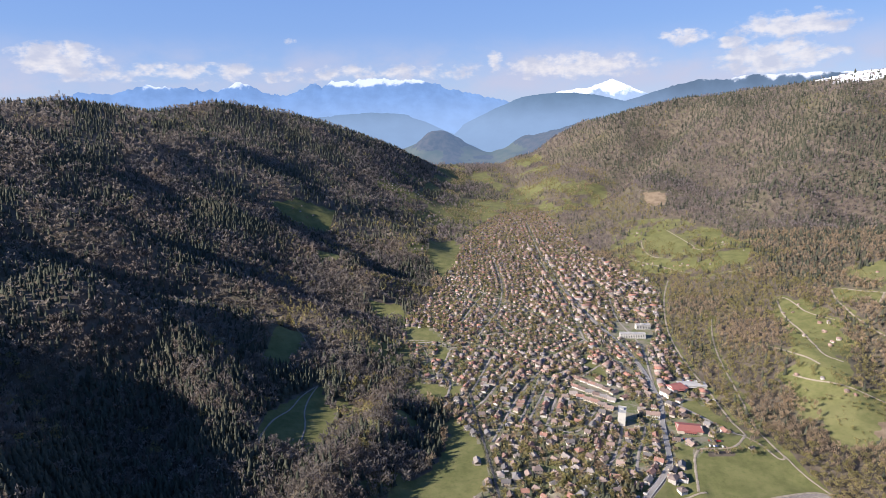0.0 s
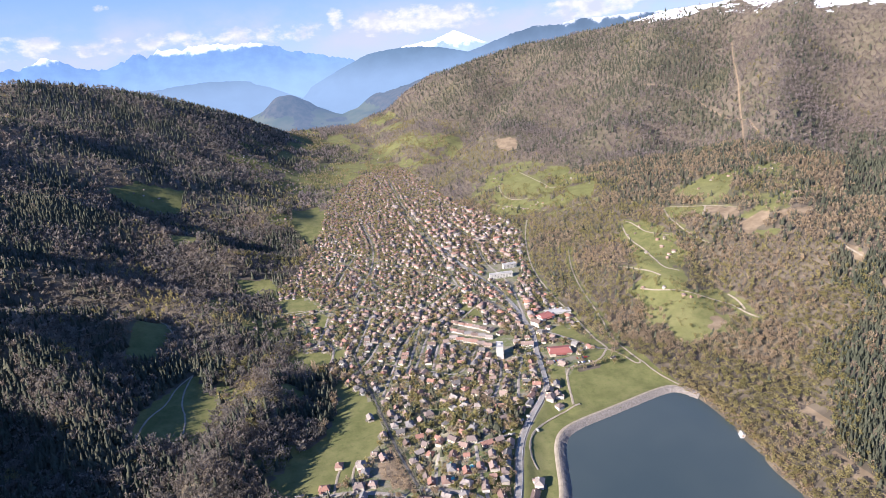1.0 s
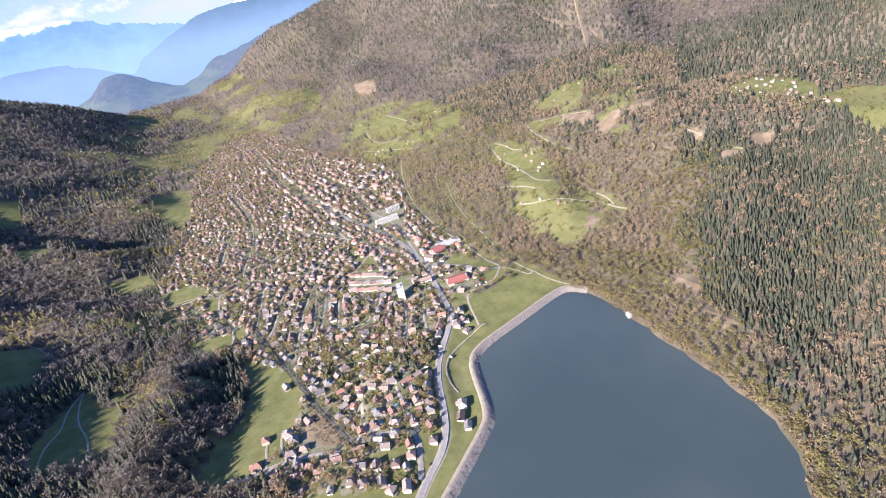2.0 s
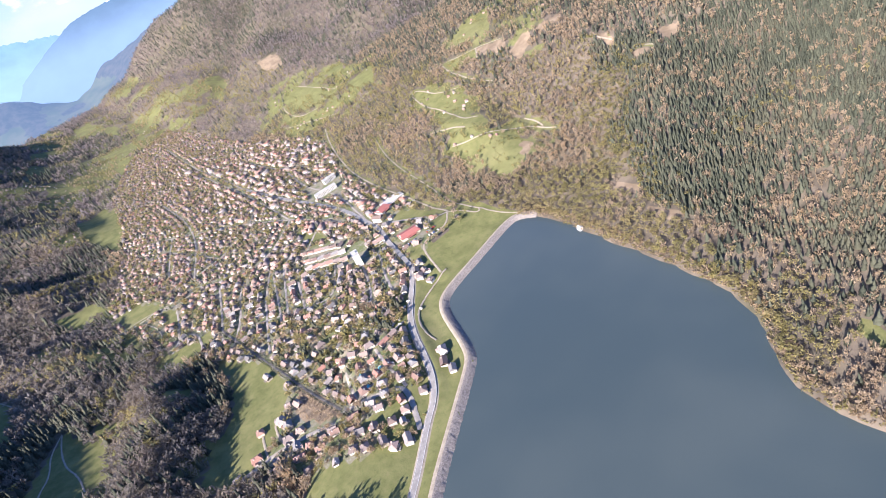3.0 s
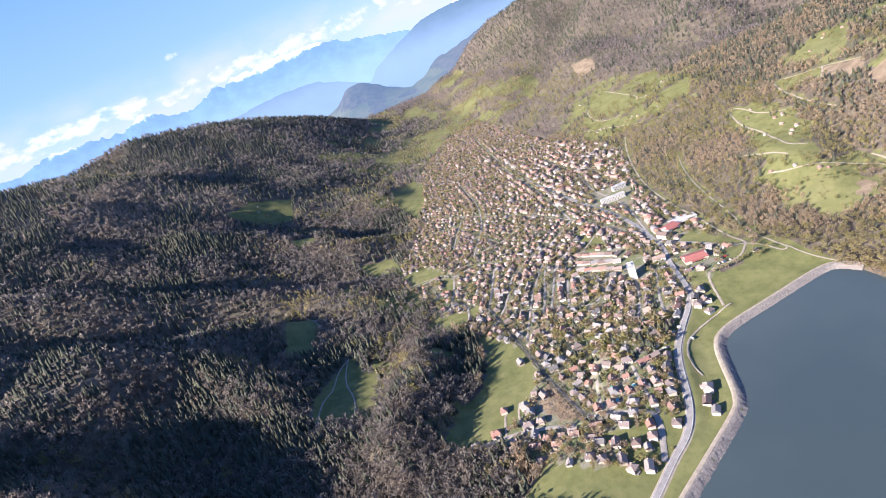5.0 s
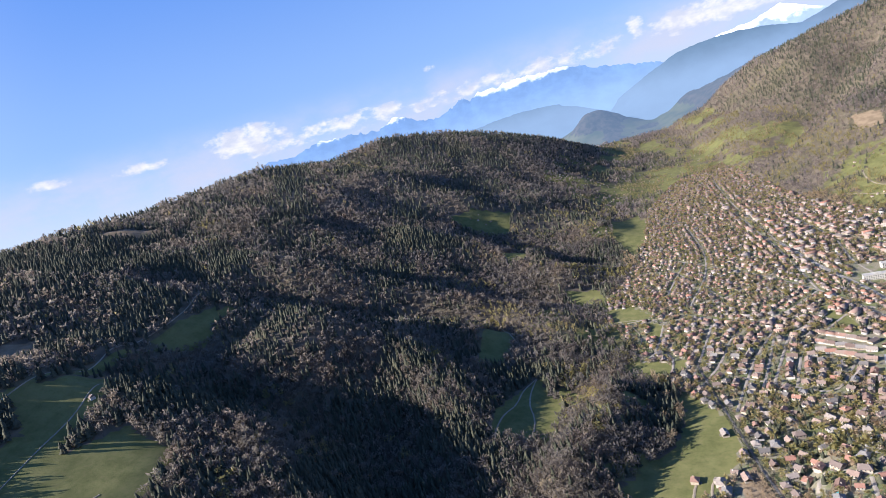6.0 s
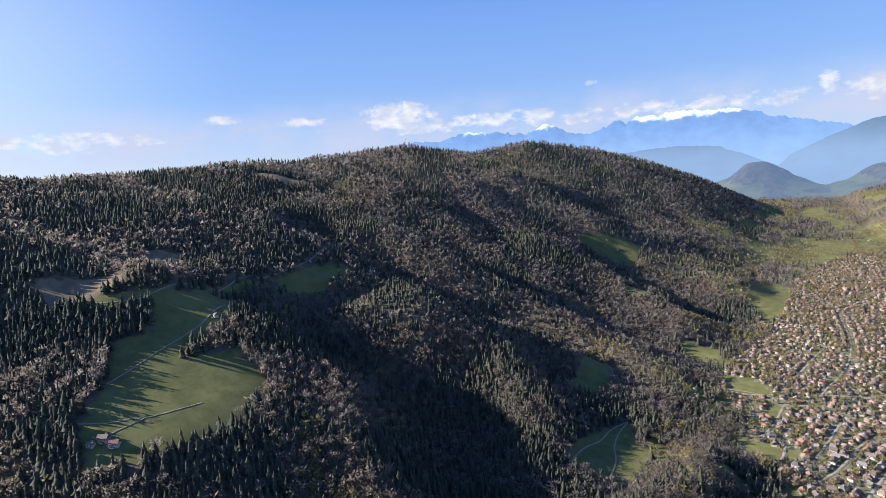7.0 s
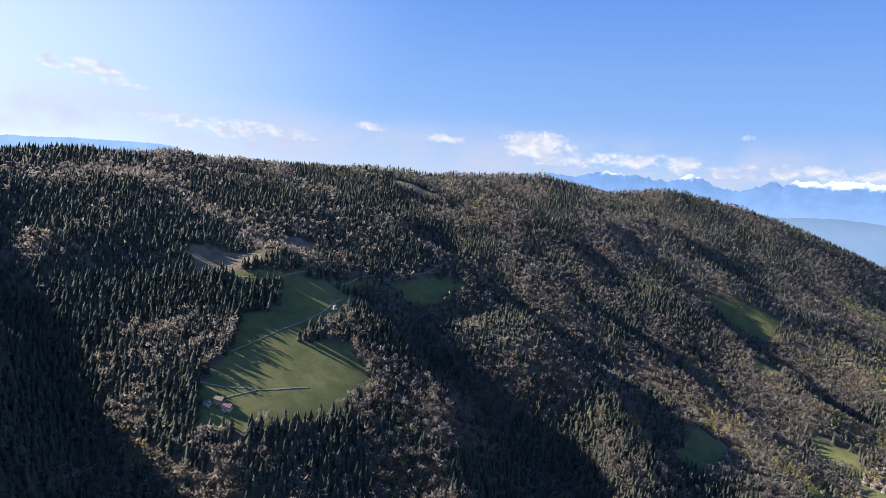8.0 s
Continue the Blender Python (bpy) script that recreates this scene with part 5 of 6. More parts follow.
KINDS = [
    (house_meshes(5.4, 4.3, 4.2, 2.6, 0.0), "pale rendered house under a brown-red tiled gable roof"),
    (house_meshes(6.0, 4.4, 4.6, 2.6, 0.0, (4.4, 2.6)), "cream rendered house with a tiled roof and a small wing"),
    (house_meshes(5.0, 4.7, 4.4, 2.4, 4.3), "rendered house with a hipped clay tile roof"),
    (house_meshes(7.2, 4.4, 3.8, 2.4, 0.0, None, windows=4), "long low house under a clay tile roof"),
    (house_meshes(6.6, 5.2, 5.2, 3.0, 4.0, (4.8, 3.0)), "large villa with a hipped tile roof and a wing"),
    (house_meshes(4.0, 3.4, 3.4, 2.0, 0.0, None, windows=2), "small rendered house with a steep tile roof"),
    (house_meshes(10.5, 5.6, 8.2, 3.2, 0.0, None, windows=6), "three-storey town building with a tiled roof"),
    (house_meshes(14.0, 6.0, 9.4, 3.0, 3.0, None, windows=8), "long rendered apartment building with a tiled roof"),
]
REACH = [8.0, 9.5, 8.0, 9.6, 10.0, 6.6, 12.5, 15.5]


def street_ways():
    at, way = [], []
    for name, _, _, _, points in ROADS:
        line = round_off(points, 12.0, 1)
        d = np.gradient(line, axis=0)
        at.append(line)
        way.append(np.arctan2(d[:, 1], d[:, 0]))
    return np.concatenate(at), np.concatenate(way)


STREET_AT, STREET_WAY = street_ways()


def turn_at(x, y):
    return STREET_WAY[np.argmin((STREET_AT[:, 0] - x) ** 2 + (STREET_AT[:, 1] - y) ** 2)]


ESTATE = [(237, 937), (226, 907), (217, 882), (246, 926), (235, 897), (226, 871), (256, 915), (245, 886), (236, 861), (266, 905), (254, 876), (245, 853), (275, 893), (264, 868), (254, 843), (284, 882), (273, 858), (262, 832)]
PARK = poly([(101, 765), (147, 746), (203, 665), (242, 624), (211, 576), (160, 574), (129, 610), (107, 640), (87, 673), (84, 738)])
NEAR_HOUSES = [(184, 566), (195, 557), (168, 563), (167, 542), (184, 539), (142, 572), (134, 591), (154, 577), (125, 560), (161, 522), (147, 524), (166, 499), (117, 538), (131, 525), (106, 520), (125, 505), (143, 495), (155, 478), (100, 495), (118, 491), (124, 467), (118, 452), (78, 501), (104, 612), (104, 591), (88, 569), (201, 487), (189, 471), (188, 454)]
MORE_HOUSES = [(57, 650), (49, 606), (22, 601), (-4, 611), (-24, 574), (-52, 569), (15, 564), (30, 563), (27, 531), (54, 506), (64, 487), (46, 697), (91, 527), (97, 422), (79, 440), (62, 449), (70, 473), (83, 461), (100, 452), (54, 513), (299, 651), (291, 629), (279, 626), (283, 609), (284, 640)]
KEEP_CLEAR = [poly([(67, 660), (79, 568), (79, 522), (43, 549), (21, 576), (47, 622)]), poly([(348, 797), (389, 769), (353, 684), (325, 721), (326, 768)]), poly([(393, 926), (434, 926), (430, 889), (383, 858), (365, 887)]), poly([(283, 867), (310, 837), (277, 762), (250, 788)]), poly([(241, 956), (308, 895), (263, 816), (203, 877)]), poly([(386, 1212), (457, 1170), (409, 1061), (351, 1127)])]


def wood_park(x, y):
    """The leafy quarter with few houses between the old street and the villas."""
    return inside(x, y, PARK)


def place_houses():
    rng = np.random.RandomState(5)
    spots, cells = [], {}

    def free(x, y, r):
        i, j = int(x // 20), int(y // 20)
        for a in range(i - 2, i + 3):
            for b in range(j - 2, j + 3):
                for px, py, pr in cells.get((a, b), ()):
                    if (px - x) ** 2 + (py - y) ** 2 < ((0.8 if y < 900 else 0.66 if y < 1200 else 0.56) * (r + pr)) ** 2:
                        return False
        return True

    def put(x, y, turn, kind):
        spots.append((x, y, turn, kind))
        cells.setdefault((int(x // 20), int(y // 20)), []).append((x, y, REACH[kind]))

    for x, y in NEAR_HOUSES + MORE_HOUSES:
        put(x, y, turn_at(x, y) + rng.normal(0, 0.08), int(rng.choice([0, 1, 2, 3, 4])))
    for x, y in ESTATE:
        put(x, y, turn_at(x, y) + math.pi / 2, 3)
    tries = []
    for name, width, _, _, points in ROADS:
        if name not in ("street", "main_road", "village_street"):
            continue
        line = round_off(points, 5.0, 1)
        d = np.gradient(line, axis=0)
        d /= np.linalg.norm(d, axis=1, keepdims=True)
        for row in (width / 2 + 8.5, width / 2 + 24):
            for k in range(0, len(line), 3):
                for side in (-1, 1):
                    off = side * (row + rng.rand() * 3)
                    tries.append((line[k, 0] - d[k, 1] * off + rng.normal(0, 1), line[k, 1] + d[k, 0] * off + rng.normal(0, 1)))
    gx, gy = jittered(-140, 580, 400, 2680, 11.5, rng)
    tries += list(zip(gx, gy))
    tx, ty = np.array(tries).T
    good = inside(tx, ty, TOWN) & ~any_inside(tx, ty, MEADOWS) & (road_gap(tx, ty) > 6.0) & ~any_inside(tx, ty, KEEP_CLEAR)
    good &= ~(wood_park(tx, ty) & (rng.rand(len(tx)) > 0.3))
    good &= rough(tx, ty, 70, 2) + 0.9 * rng.rand(len(tx)) > np.where(ty > 1200, -0.3, -0.1)
    for x, y in zip(tx[good], ty[good]):
        centre = math.exp(-(((x - 400) / 130) ** 2 + ((y - 1450) / 380) ** 2))
        if rng.rand() < centre * 0.75:
            kind = int(rng.choice([6, 7, 6, 3]))
        else:
            kind = int(rng.choice([0, 1, 2, 3, 4, 5], p=[0.26, 0.2, 0.16, 0.12, 0.08, 0.18]))
        if free(x, y, REACH[kind]):
            put(x, y, turn_at(x, y) + rng.normal(0, 0.1) + (math.pi / 2 if rng.rand() < 0.3 else 0), kind)
    return spots


def triangles(me):
    me.calc_loop_triangles()
    v, f = np.empty(len(me.vertices) * 3), np.empty(len(me.loop_triangles) * 3, np.int32)
    me.vertices.foreach_get("co", v)
    me.loop_triangles.foreach_get("vertices", f)
    return v.reshape(-1, 3), f.reshape(-1, 3)


def joined_houses(name, label, spots, walls, shrink=1.0):
    """Many far houses: one mesh of walls, one of roofs and one of windows."""
    shapes = [[(n, *triangles(me), np.array(p)) for n, me, p in parts] for parts, _ in KINDS]
    spots = list(spots)
    for which, mat in (("wall", walls), ("roof", M_ROOF_FAR), ("window", M_GLASS)):
        vs, fs, base = [], [], 0
        for x, y, turn, kind in spots:
            if which == "window" and math.hypot(x, y) > 1250:
                continue
            c, s, z = math.cos(turn), math.sin(turn), float(ground_z(x, y))
            size = (0.62 if y > 1050 else 0.8) + 0.3 * ((x * 7.3 + y * 3.1) % 1.0)
            size *= shrink
            for n, v, f, p in shapes[kind]:
                if (which == "wall" and n in ("wall", "chimney")) or (which == "roof" and "roof" in n) or n == which:
                    q = (v + p) * size
                    vs.append(np.stack([q[:, 0] * c - q[:, 1] * s + x, q[:, 0] * s + q[:, 1] * c + y, q[:, 2] + z], 1))
                    fs.append(f + base)
                    base += len(v)
        me = mesh_of(name + "_" + which + "s", np.concatenate(vs), np.concatenate(fs), mat)
        tagged(new(name + "_" + which + "s", me), label, "houses", kind="stuff")


HOUSES = place_houses()
HOUSES.sort(key=lambda h: math.hypot(h[0], h[1]))


def build_houses():
    first = {}
    for x, y, turn, kind in HOUSES[:300]:
        m = Matrix.Translation((x, y, float(ground_z(x, y)))) @ Matrix.Rotation(turn, 4, "Z")
        if kind not in first:
            first[kind] = make_thing("house", KINDS[kind][0], m, KINDS[kind][1], "house", "houses of the town")
        else:
            copy_thing(first[kind], m)
    joined_houses("town", "dense rendered houses with tiled roofs farther up the town", HOUSES[300:], M_WALL_FAR)


build_houses()


joined_houses("hamlet", "scattered farmhouses and cottages on the slopes", SCATTERED, M_DIMWALL, 0.68)


# ---- landmarks ----
def on_ground(x, y, turn=0.0):
    return Matrix.Translation((x, y, float(ground_z(x, y)))) @ Matrix.Rotation(turn, 4, "Z")


def block(name, label, category, m, a, b, storeys, wall, roof, bays, parapet=True, red=None):
    """A flat-roofed building with rows of windows on its long sides."""
    base = new(name)
    base.matrix_world = m
    high = storeys * 2.9 + 0.6
    bm = bmesh.new()
    box(bm, -a, a, -b, b, -2.0, high)
    part("wall", bm, wall, base)
    bm = bmesh.new()
    box(bm, -a - 0.3, a + 0.3, -b - 0.3, b + 0.3, high + 0.004, high + 0.35)
    if parapet:
        for x0, x1, y0, y1 in ((-a - 0.3, a + 0.3, -b - 0.3, -b), (-a - 0.3, a + 0.3, b, b + 0.3), (-a - 0.3, -a, -b, b), (a, a + 0.3, -b, b)):
            box(bm, x0, x1, y0, y1, high + 0.35, high + 0.9)
        box(bm, -a * 0.3, a * 0.1, -b * 0.4, b * 0.4, high + 0.35, high + 2.6)
    part("roof", bm, roof, base)
    bm = bmesh.new()
    box(bm, -0.8, 0.8, -0.06, 0.06, -0.75, 0.75)
    pane = finish(bm, "window", M_GLASS)
    for s in range(storeys):
        for k in range(bays):
            for side in (-1, 1):
                ob = new("window", pane)
                ob.parent, ob.location = base, (-a + 2 * a * (k + 0.5) / bays, side * b, 1.7 + 2.9 * s)
    return tagged(base, label, category)


block("tower_block", "tall white apartment block with a flat roof", "apartment block", on_ground(268, 791, -1.91), 10, 5.5, 7, M_WHITE, M_GREYROOF, 6)
block("long_building", "long white three-storey building with a flat roof", "building", on_ground(392, 1119, -0.13), 25, 5.5, 3, M_WHITE, M_GREYROOF, 15)
block("school_building", "long pale school building with a flat roof", "building", on_ground(429, 1167, 0.01), 15, 5.5, 3, M_WHITE, M_GREYROOF, 9)


def hall(name, label, m, a, b, eaves, rise, roof, wall):
    """A shop hall: long walls, a broad low sheet roof with a raised middle, a porch and doors."""
    base = new(name)
    base.matrix_world = m
    bm = bmesh.new()
    gabled(bm, a, b, eaves, eaves + rise)
    part("wall", bm, wall, base)
    bm = bmesh.new()
    roof_slabs(bm, a, b, eaves, eaves + rise, a * 0.25, 1.2, 0.4)
    part("roof", bm, roof, base)
    bm = bmesh.new()
    box(bm, -a * 0.5, a * 0.5, -b - 4.0, -b - 0.05, eaves - 1.4, eaves - 1.0)
    part("porch", bm, roof, base)
    for k in range(6):
        bm = bmesh.new()
        box(bm, -a * 0.45 + k * a * 0.16, -a * 0.45 + k * a * 0.16 + 2.2, -b - 0.08, -b + 0.05, 0.2, 2.8)
        part("window", bm, M_GLASS, base)
    return tagged(base, label, "shop")


hall("supermarket", "low shop hall with a bright red roof", on_ground(357, 763, -0.23), 17, 11, 5.5, 3.0, M_RED, M_WALL)
hall("red_store", "shop hall with a red sheet roof", on_ground(390, 889, 0.23), 13, 10, 6, 2.5, M_RED, M_WALL)
hall("white_store", "long pale shop hall with a flat light roof", on_ground(419, 899, -0.11), 22, 8, 5, 0.8, M_WHITE, M_WHITE)
CAR_ROWS = [(359, 713, -0.23, 8), (355, 696, -0.23, 8), (327, 724, -0.23, 7), (414, 922, -0.23, 9), (416, 853, -0.23, 9), (250, 788, -0.23, 6), (222, 836, -0.23, 6)]


def car_meshes():
    bm = bmesh.new()
    box(bm, -2.1, 2.1, -0.87, 0.87, 0.35, 0.85)
    v = [bm.verts.new(p) for p in ((-1.7, -0.82, 0.85), (1.0, -0.82, 0.85), (1.0, 0.82, 0.85), (-1.7, 0.82, 0.85), (-1.2, -0.65, 1.42), (0.4, -0.65, 1.42), (0.4, 0.65, 1.42), (-1.2, 0.65, 1.42))]
    for f in ((0, 1, 5, 4), (1, 2, 6, 5), (2, 3, 7, 6), (3, 0, 4, 7), (4, 5, 6, 7)):
        bm.faces.new([v[k] for k in f])
    body = finish(bm, "body", M_CAR)
    bm = bmesh.new()
    bmesh.ops.create_cone(bm, cap_ends=True, segments=10, radius1=0.32, radius2=0.32, depth=0.2, matrix=Matrix.Rotation(math.pi / 2, 4, "X"))
    wheel = finish(bm, "wheel", M_GLASS)
    return [("body", body, (0, 0, 0))] + [("wheel", wheel, (x, y, 0.32)) for x in (-1.3, 1.3) for y in (-0.8, 0.8)]


def build_cars():
    rng = np.random.RandomState(21)
    parts, first = car_meshes(), None
    for x, y, turn, count in CAR_ROWS:
        for k in range(count):
            if rng.rand() < 0.25:
                continue
            px, py = x + math.cos(turn) * k * 2.7, y + math.sin(turn) * k * 2.7
            m = Matrix.Translation((px, py, float(ground_z(px, py)) + 0.3)) @ Matrix.Rotation(turn + math.pi / 2 + rng.normal(0, 0.05), 4, "Z")
            if first is None:
                first = make_thing("car", parts, m, "small parked car on a paved yard", "car", "parked cars")
            else:
                copy_thing(first, m)


build_cars()


# ---- garden trees ----
def garden_trees():
    rng = np.random.RandomState(31)
    x, y = jittered(-150, 580, 400, 2680, 6.2, rng)
    house = np.array([(h[0], h[1]) for h in HOUSES])
    ok = inside(x, y, TOWN) & ~any_inside(x, y, MEADOWS) & (road_gap(x, y) > 1.5) & ~any_inside(x, y, KEEP_CLEAR)
    x, y = x[ok], y[ok]
    near_house = np.full(len(x), 1e9)
    for hx, hy in house:
        near_house = np.minimum(near_house, (x - hx) ** 2 + (y - hy) ** 2)
    ok = (near_house > np.where(y > 1050, 4.6, 6.6) ** 2) & (rng.rand(len(x)) < np.where(wood_park(x, y), 0.7, np.where(y > 1050, 0.72, 0.85)))
    x, y = x[ok], y[ok]
    sort = rng.rand(len(x))
    tall = 4.5 + 7 * rng.rand(len(x)) ** 1.4 + 3 * wood_park(x, y) - 0.4 * (y > 1050)
    leafy, spruces = [crown_shape(s + 40, 30, 0.13) for s in range(5)], [conifer_shape(s + 5, 3, 6) for s in range(3)]
    order = np.argsort(np.hypot(x, y))
    x, y, sort, tall = x[order], y[order], sort[order], tall[order]
    lone, rest = slice(0, 240), slice(240, None)
    for lo, hi, name, label, shapes, mat, squat in ((0, 0.5, "garden_leafy", "green garden trees and hedges between the houses", leafy, M_FRESH, 1.25), (0.5, 0.74, "garden_bare", "leafless garden trees between the houses", leafy, M_BARE, 1.2), (0.74, 1.1, "garden_spruce", "dark cypresses and spruces in the gardens", spruces, M_CONIFER, 1.3)):
        pick = (sort[rest] >= lo) & (sort[rest] < hi)
        plant(name, label, shapes, mat, x[rest][pick], y[rest][pick], tall[rest][pick], squat + 0.3 * rng.rand(pick.sum()), rng, 0.1)
    # the nearest stand as trees of their own
    makers = []
    for k in range(4):
        makers.append((tree_meshes(70 + k, M_FRESH if k % 2 == 0 else M_BARE), ("garden tree in fresh green leaf", "leafless garden tree with fine grey twigs")[k % 2]))
    makers.append((spruce_meshes(90), "dark green spruce in a garden"))
    first = {}
    for px, py, s, h in zip(x[lone], y[lone], sort[lone], tall[lone]):
        k = 4 if s > 0.8 else int(s * 400) % 4
        m = Matrix.Translation((px, py, float(ground_z(px, py)) - 0.1)) @ Matrix.Rotation(s * 50, 4, "Z")
        if k not in first:
            first[k] = make_thing("tree", makers[k][0], m, makers[k][1], "tree", "garden trees")
            first[k].scale = (1, 1, 1)
            t = first[k]
        else:
            t = copy_thing(first[k], m)
        t.scale = (h / 9.0,) * 3


def tree_meshes(seed, leaf):
    rng = np.random.RandomState(seed)
    bm = bmesh.new()
    bmesh.ops.create_cone(bm, cap_ends=False, segments=6, radius1=0.22, radius2=0.1, depth=4.4, matrix=Matrix.Translation((0, 0, 2.2)))
    for k in range(5):
        a = k * 1.26 + rng.rand()
        m = Matrix.Translation((0, 0, 2.6 + 0.35 * k)) @ Matrix.Rotation(a, 4, "Z") @ Matrix.Rotation(0.7 + 0.3 * rng.rand(), 4, "Y") @ Matrix.Translation((0, 0, 1.3))
        bmesh.ops.create_cone(bm, cap_ends=False, segments=5, radius1=0.09, radius2=0.03, depth=2.6, matrix=m)
    trunk = finish(bm, "trunk", M_TRUNK)
    v, f = crown_shape(seed, 150, 0.075, 0.5, 0.25)
    me = mesh_of("crown", v[:-4] * (9, 9, 9), f[:-3], leaf)
    me.attributes.new("tone", "FLOAT", "POINT").data.foreach_set("value", np.repeat(rng.rand(150), 3).astype(np.float32))
    return [("trunk", trunk, (0, 0, 0)), ("crown", me, (0, 0, 0))]


def spruce_meshes(seed):
    bm = bmesh.new()
    bmesh.ops.create_cone(bm, cap_ends=False, segments=6, radius1=0.2, radius2=0.05, depth=6, matrix=Matrix.Translation((0, 0, 3)))
    trunk = finish(bm, "trunk", M_TRUNK)
    v, f = conifer_shape(seed, 7, 9)
    me = mesh_of("crown", v * (9, 9, 9), f, M_CONIFER)
    me.attributes.new("tone", "FLOAT", "POINT").data.foreach_set("value", np.random.RandomState(seed).rand(len(v)).astype(np.float32))
    return [("trunk", trunk, (0, 0, 0)), ("crown", me, (0, 0, 0))]


garden_trees()


# ---- lone farms, the mast, the boathouse and other single things ----
FARMS = [
    ("farmhouse", -253, 962, 4, "farmhouse with a red tile roof above a shaded pasture"),
    ("farmhouse", -197, 912, 1, "farmhouse among trees at a lane"),
    ("barn", -260, 940, 5, "weathered barn beside a shaded pasture"),
    ("barn", -733, 578, 5, "small lone barn on a hillside track"),
    ("farmhouse", -646, 339, 1, "farmhouse at the edge of a hillside meadow"),
    ("barn", -652, 328, 5, "weathered barn beside a farmyard"),
    ("farmhouse", -632, 341, 0, "low farm building in a hillside meadow"),
]


def build_farms():
    for name, x, y, kind, label in FARMS:
        make_thing(name, KINDS[kind][0], on_ground(x, y, 0.6 + x * 0.01), label, name)


build_farms()


def rod(bm, a, b, r):
    """A thin square bar between two places."""
    a, b = Vector(a), Vector(b)
    m = Matrix.Translation((a + b) / 2) @ (b - a).to_track_quat("Z", "Y").to_matrix().to_4x4()
    bmesh.ops.create_cone(bm, cap_ends=True, segments=5, radius1=r, radius2=r, depth=(b - a).length, matrix=m)


def build_mast():
    base = new("radio_mast")
    base.matrix_world = on_ground(-1285, 2101)
    high = 34.0
    for sx in (-1, 1):
        for sy in (-1, 1):
            bm = bmesh.new()
            rod(bm, (sx * 2.4, sy * 2.4, -1), (sx * 0.9, sy * 0.9, high), 0.28)
            part("leg", bm, M_STEEL, base)
    for k in range(6):
        z = 3 + k * 5.2
        w = 2.4 - 1.5 * z / high
        bm = bmesh.new()
        for p, q in (((-w, -w), (w, -w)), ((w, -w), (w, w)), ((w, w), (-w, w)), ((-w, w), (-w, -w))):
            rod(bm, (*p, z), (*q, z + 2.6), 0.14)
            rod(bm, (*p, z), (*q, z), 0.14)
        part("brace", bm, M_STEEL, base)
    bm = bmesh.new()
    box(bm, -2.2, 2.2, -2.2, 2.2, high - 5, high - 4.6)
    part("platform", bm, M_STEEL, base)
    for k in range(3):
        bm = bmesh.new()
        m = Matrix.Rotation(k * 2.1, 4, "Z") @ Matrix.Translation((1.9, 0, high - 3)) @ Matrix.Rotation(math.pi / 2, 4, "Y")
        bmesh.ops.create_cone(bm, cap_ends=True, segments=12, radius1=1.4, radius2=1.1, depth=0.6, matrix=m)
        part("dish", bm, M_WHITE, base)
    tagged(base, "steel lattice radio mast on the wooded ridge", "mast")


build_mast()


def build_boathouse():
    base = new("boathouse")
    base.matrix_world = Matrix.Translation((454, 483, 0.4)) @ Matrix.Rotation(1.2, 4, "Z")
    bm = bmesh.new()
    box(bm, -4.5, 4.5, -3.2, 3.2, -0.6, 0.5)
    part("pontoon", bm, M_STEEL, base)
    bm = bmesh.new()
    gabled(bm, 3.6, 2.5, 3.0, 4.0)
    bmesh.ops.translate(bm, verts=bm.verts[:], vec=(0, 0, 0.5))
    part("wall", bm, M_WHITE, base)
    bm = bmesh.new()
    roof_slabs(bm, 3.6, 2.5, 3.5, 4.5, 0.0, 0.4, 0.2)
    part("roof", bm, M_WHITE, base)
    bm = bmesh.new()
    box(bm, -3.66, -3.6, -0.9, 0.9, 0.5, 2.7)
    part("door", bm, M_DOOR, base)
    tagged(base, "small white boathouse on a pontoon at the lake shore", "boathouse")


build_boathouse()

M_ROCK = speckled("pale_limestone", (0.22, 0.19, 0.145), (0.34, 0.295, 0.23), 0.12, 0.95, 0.4, 0.8)


def build_cliff():
    rng = np.random.RandomState(17)
    bm = bmesh.new()
    for k in range(9):
        m = Matrix.Translation((rng.normal(0, 5), rng.normal(0, 9), rng.normal(1, 5))) @ Matrix.Rotation(rng.rand() * 3, 4, "Z") @ Matrix.Diagonal((4, 5, 7, 1))
        made = bmesh.ops.create_icosphere(bm, subdivisions=2, radius=1.0, matrix=m)
        for v in made["verts"]:
            v.co += Vector(rng.normal(0, 0.7, 3))
    ob = new("cliff", finish(bm, "cliff", M_ROCK))
    ob.matrix_world = on_ground(-435, 1284)
    tagged(ob, "pale limestone outcrop in the wooded gully", "cliff", kind="structure")


build_cliff()


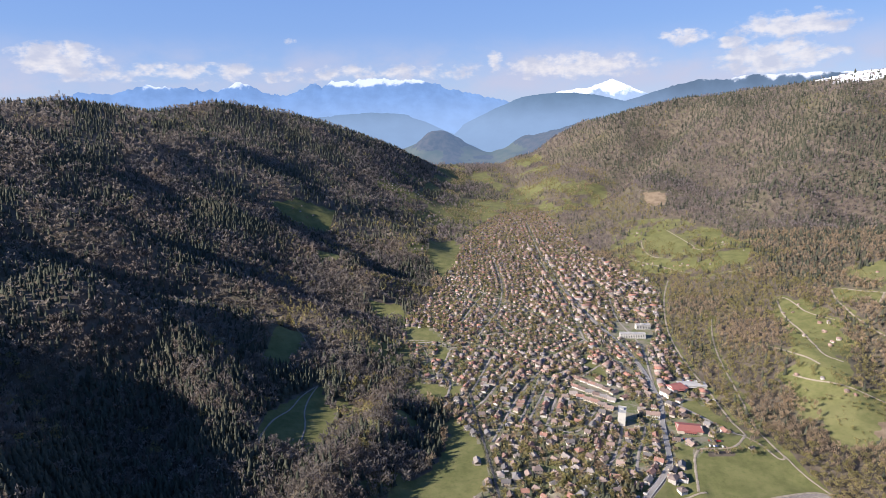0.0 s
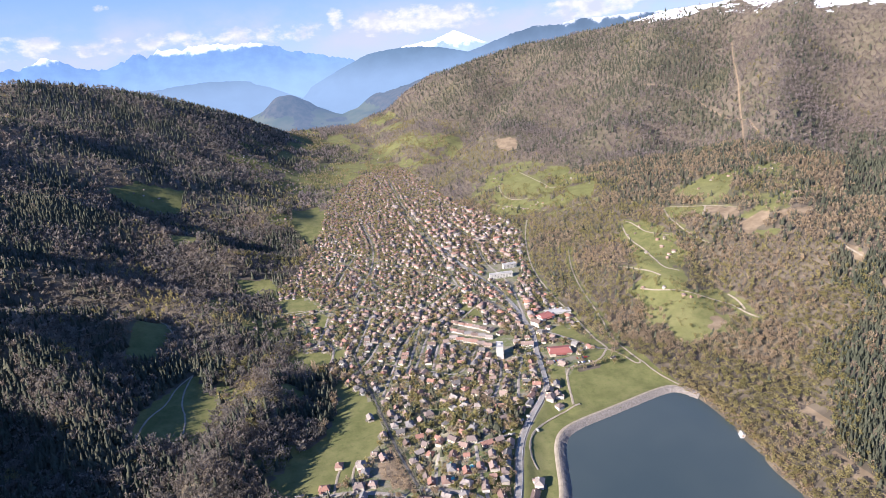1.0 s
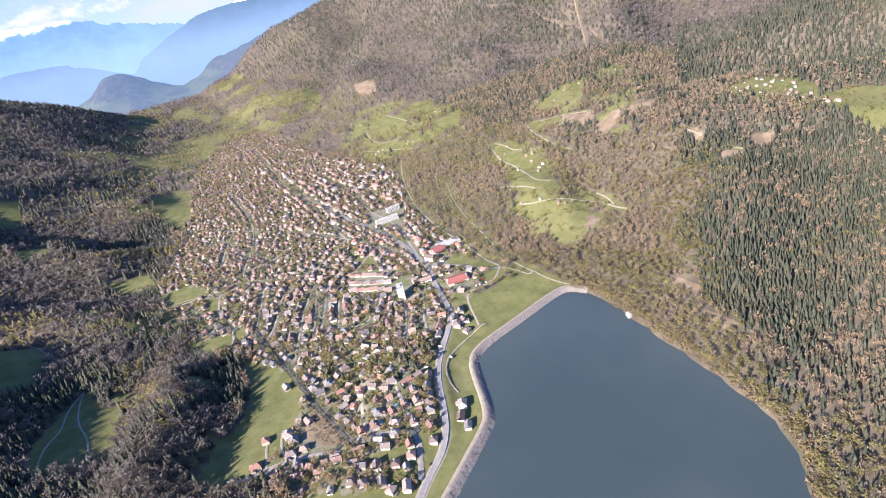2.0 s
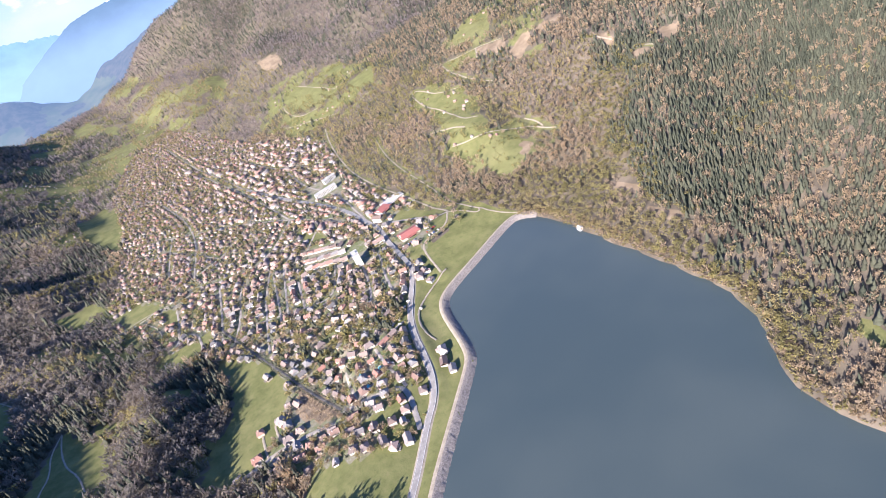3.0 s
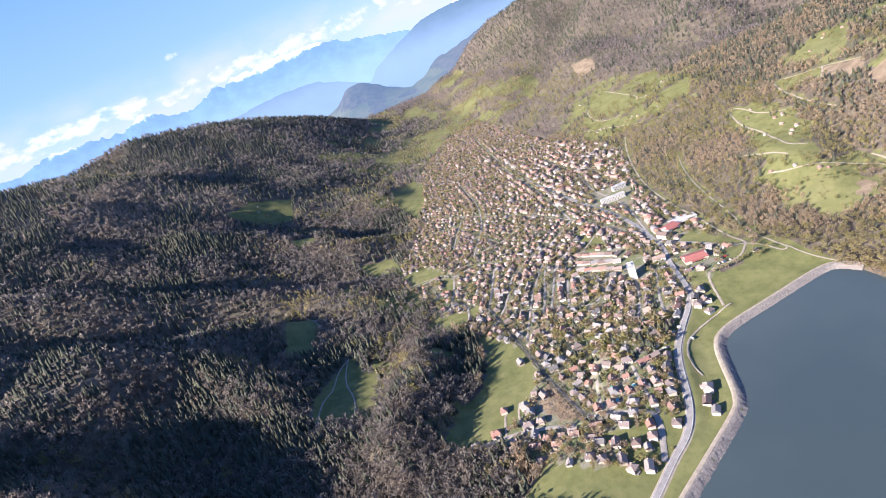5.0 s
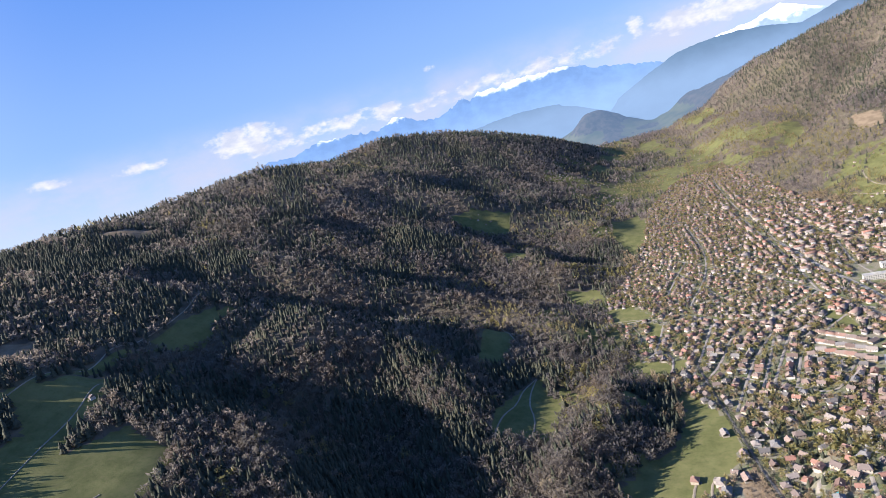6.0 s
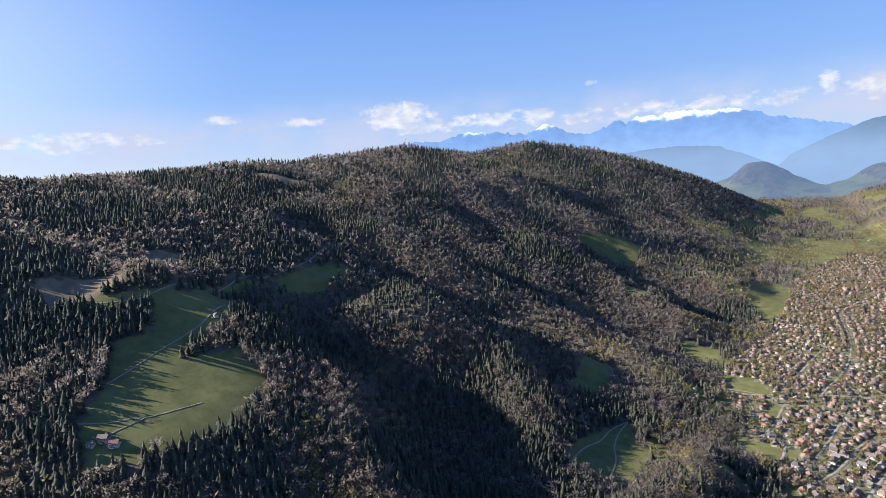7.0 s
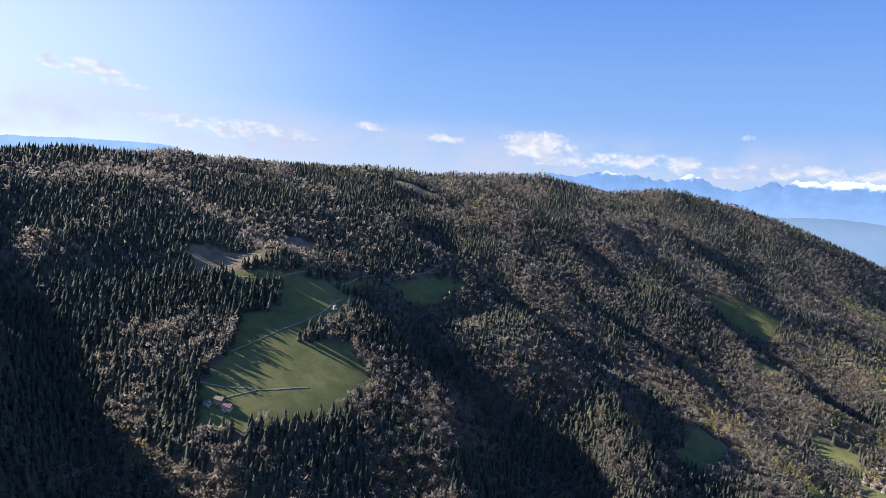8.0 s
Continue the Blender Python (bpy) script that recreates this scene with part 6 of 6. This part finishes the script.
def build_caravans():
    rng = np.random.RandomState(23)
    bm = bmesh.new()
    box(bm, -2.6, 2.6, -1.15, 1.15, 0.5, 2.6)
    bmesh.ops.bevel(bm, geom=bm.edges[:], offset=0.25, segments=2, affect="EDGES")
    shell = finish(bm, "body", M_WHITE)
    bm = bmesh.new()
    box(bm, -0.8, 0.8, -0.03, 0.03, -0.35, 0.35)
    pane = finish(bm, "window", M_GLASS)
    bm = bmesh.new()
    bmesh.ops.create_cone(bm, cap_ends=True, segments=10, radius1=0.35, radius2=0.35, depth=0.2, matrix=Matrix.Rotation(math.pi / 2, 4, "X"))
    wheel = finish(bm, "wheel", M_GLASS)
    parts = [("body", shell, (0, 0, 0)), ("window", pane, (0.4, -1.16, 1.8)), ("window", pane, (0.4, 1.16, 1.8)), ("wheel", wheel, (-0.3, -1.05, 0.35)), ("wheel", wheel, (-0.3, 1.05, 0.35))]
    first = None
    for cx, cy in CARAVANS:
        for k in range(5):
            x, y = cx + rng.normal(0, 11), cy + rng.normal(0, 11)
            m = on_ground(x, y, rng.rand() * 6)
            if first is None:
                first = make_thing("caravan", parts, m, "white caravan on a leafy camp site", "caravan", "caravans of the camp site")
            else:
                copy_thing(first, m)


CARAVANS = [(166, 685), (174, 658), (187, 649), (189, 628), (201, 623), (205, 608), (217, 616), (186, 602), (176, 624), (159, 633), (196, 590), (210, 593)]
build_caravans()


def build_pools():
    for x, y in [(138, 533), (119, 551), (113, 524), (118, 454)]:
        base = new("swimming_pool")
        base.matrix_world = on_ground(x, y, 0.5)
        bm = bmesh.new()
        for x0, x1, y0, y1 in ((-5, 5, -3, -2.3), (-5, 5, 2.3, 3), (-5, -4.3, -2.3, 2.3), (4.3, 5, -2.3, 2.3)):
            box(bm, x0, x1, y0, y1, -0.8, 0.5)
        part("rim", bm, M_WHITE, base)
        bm = bmesh.new()
        box(bm, -4.3, 4.3, -2.3, 2.3, -0.8, 0.3)
        part("water", bm, M_POOL, base, "turquoise pool water")
        tagged(base, "small turquoise garden swimming pool with a pale rim", "pool", "garden pools")


build_pools()
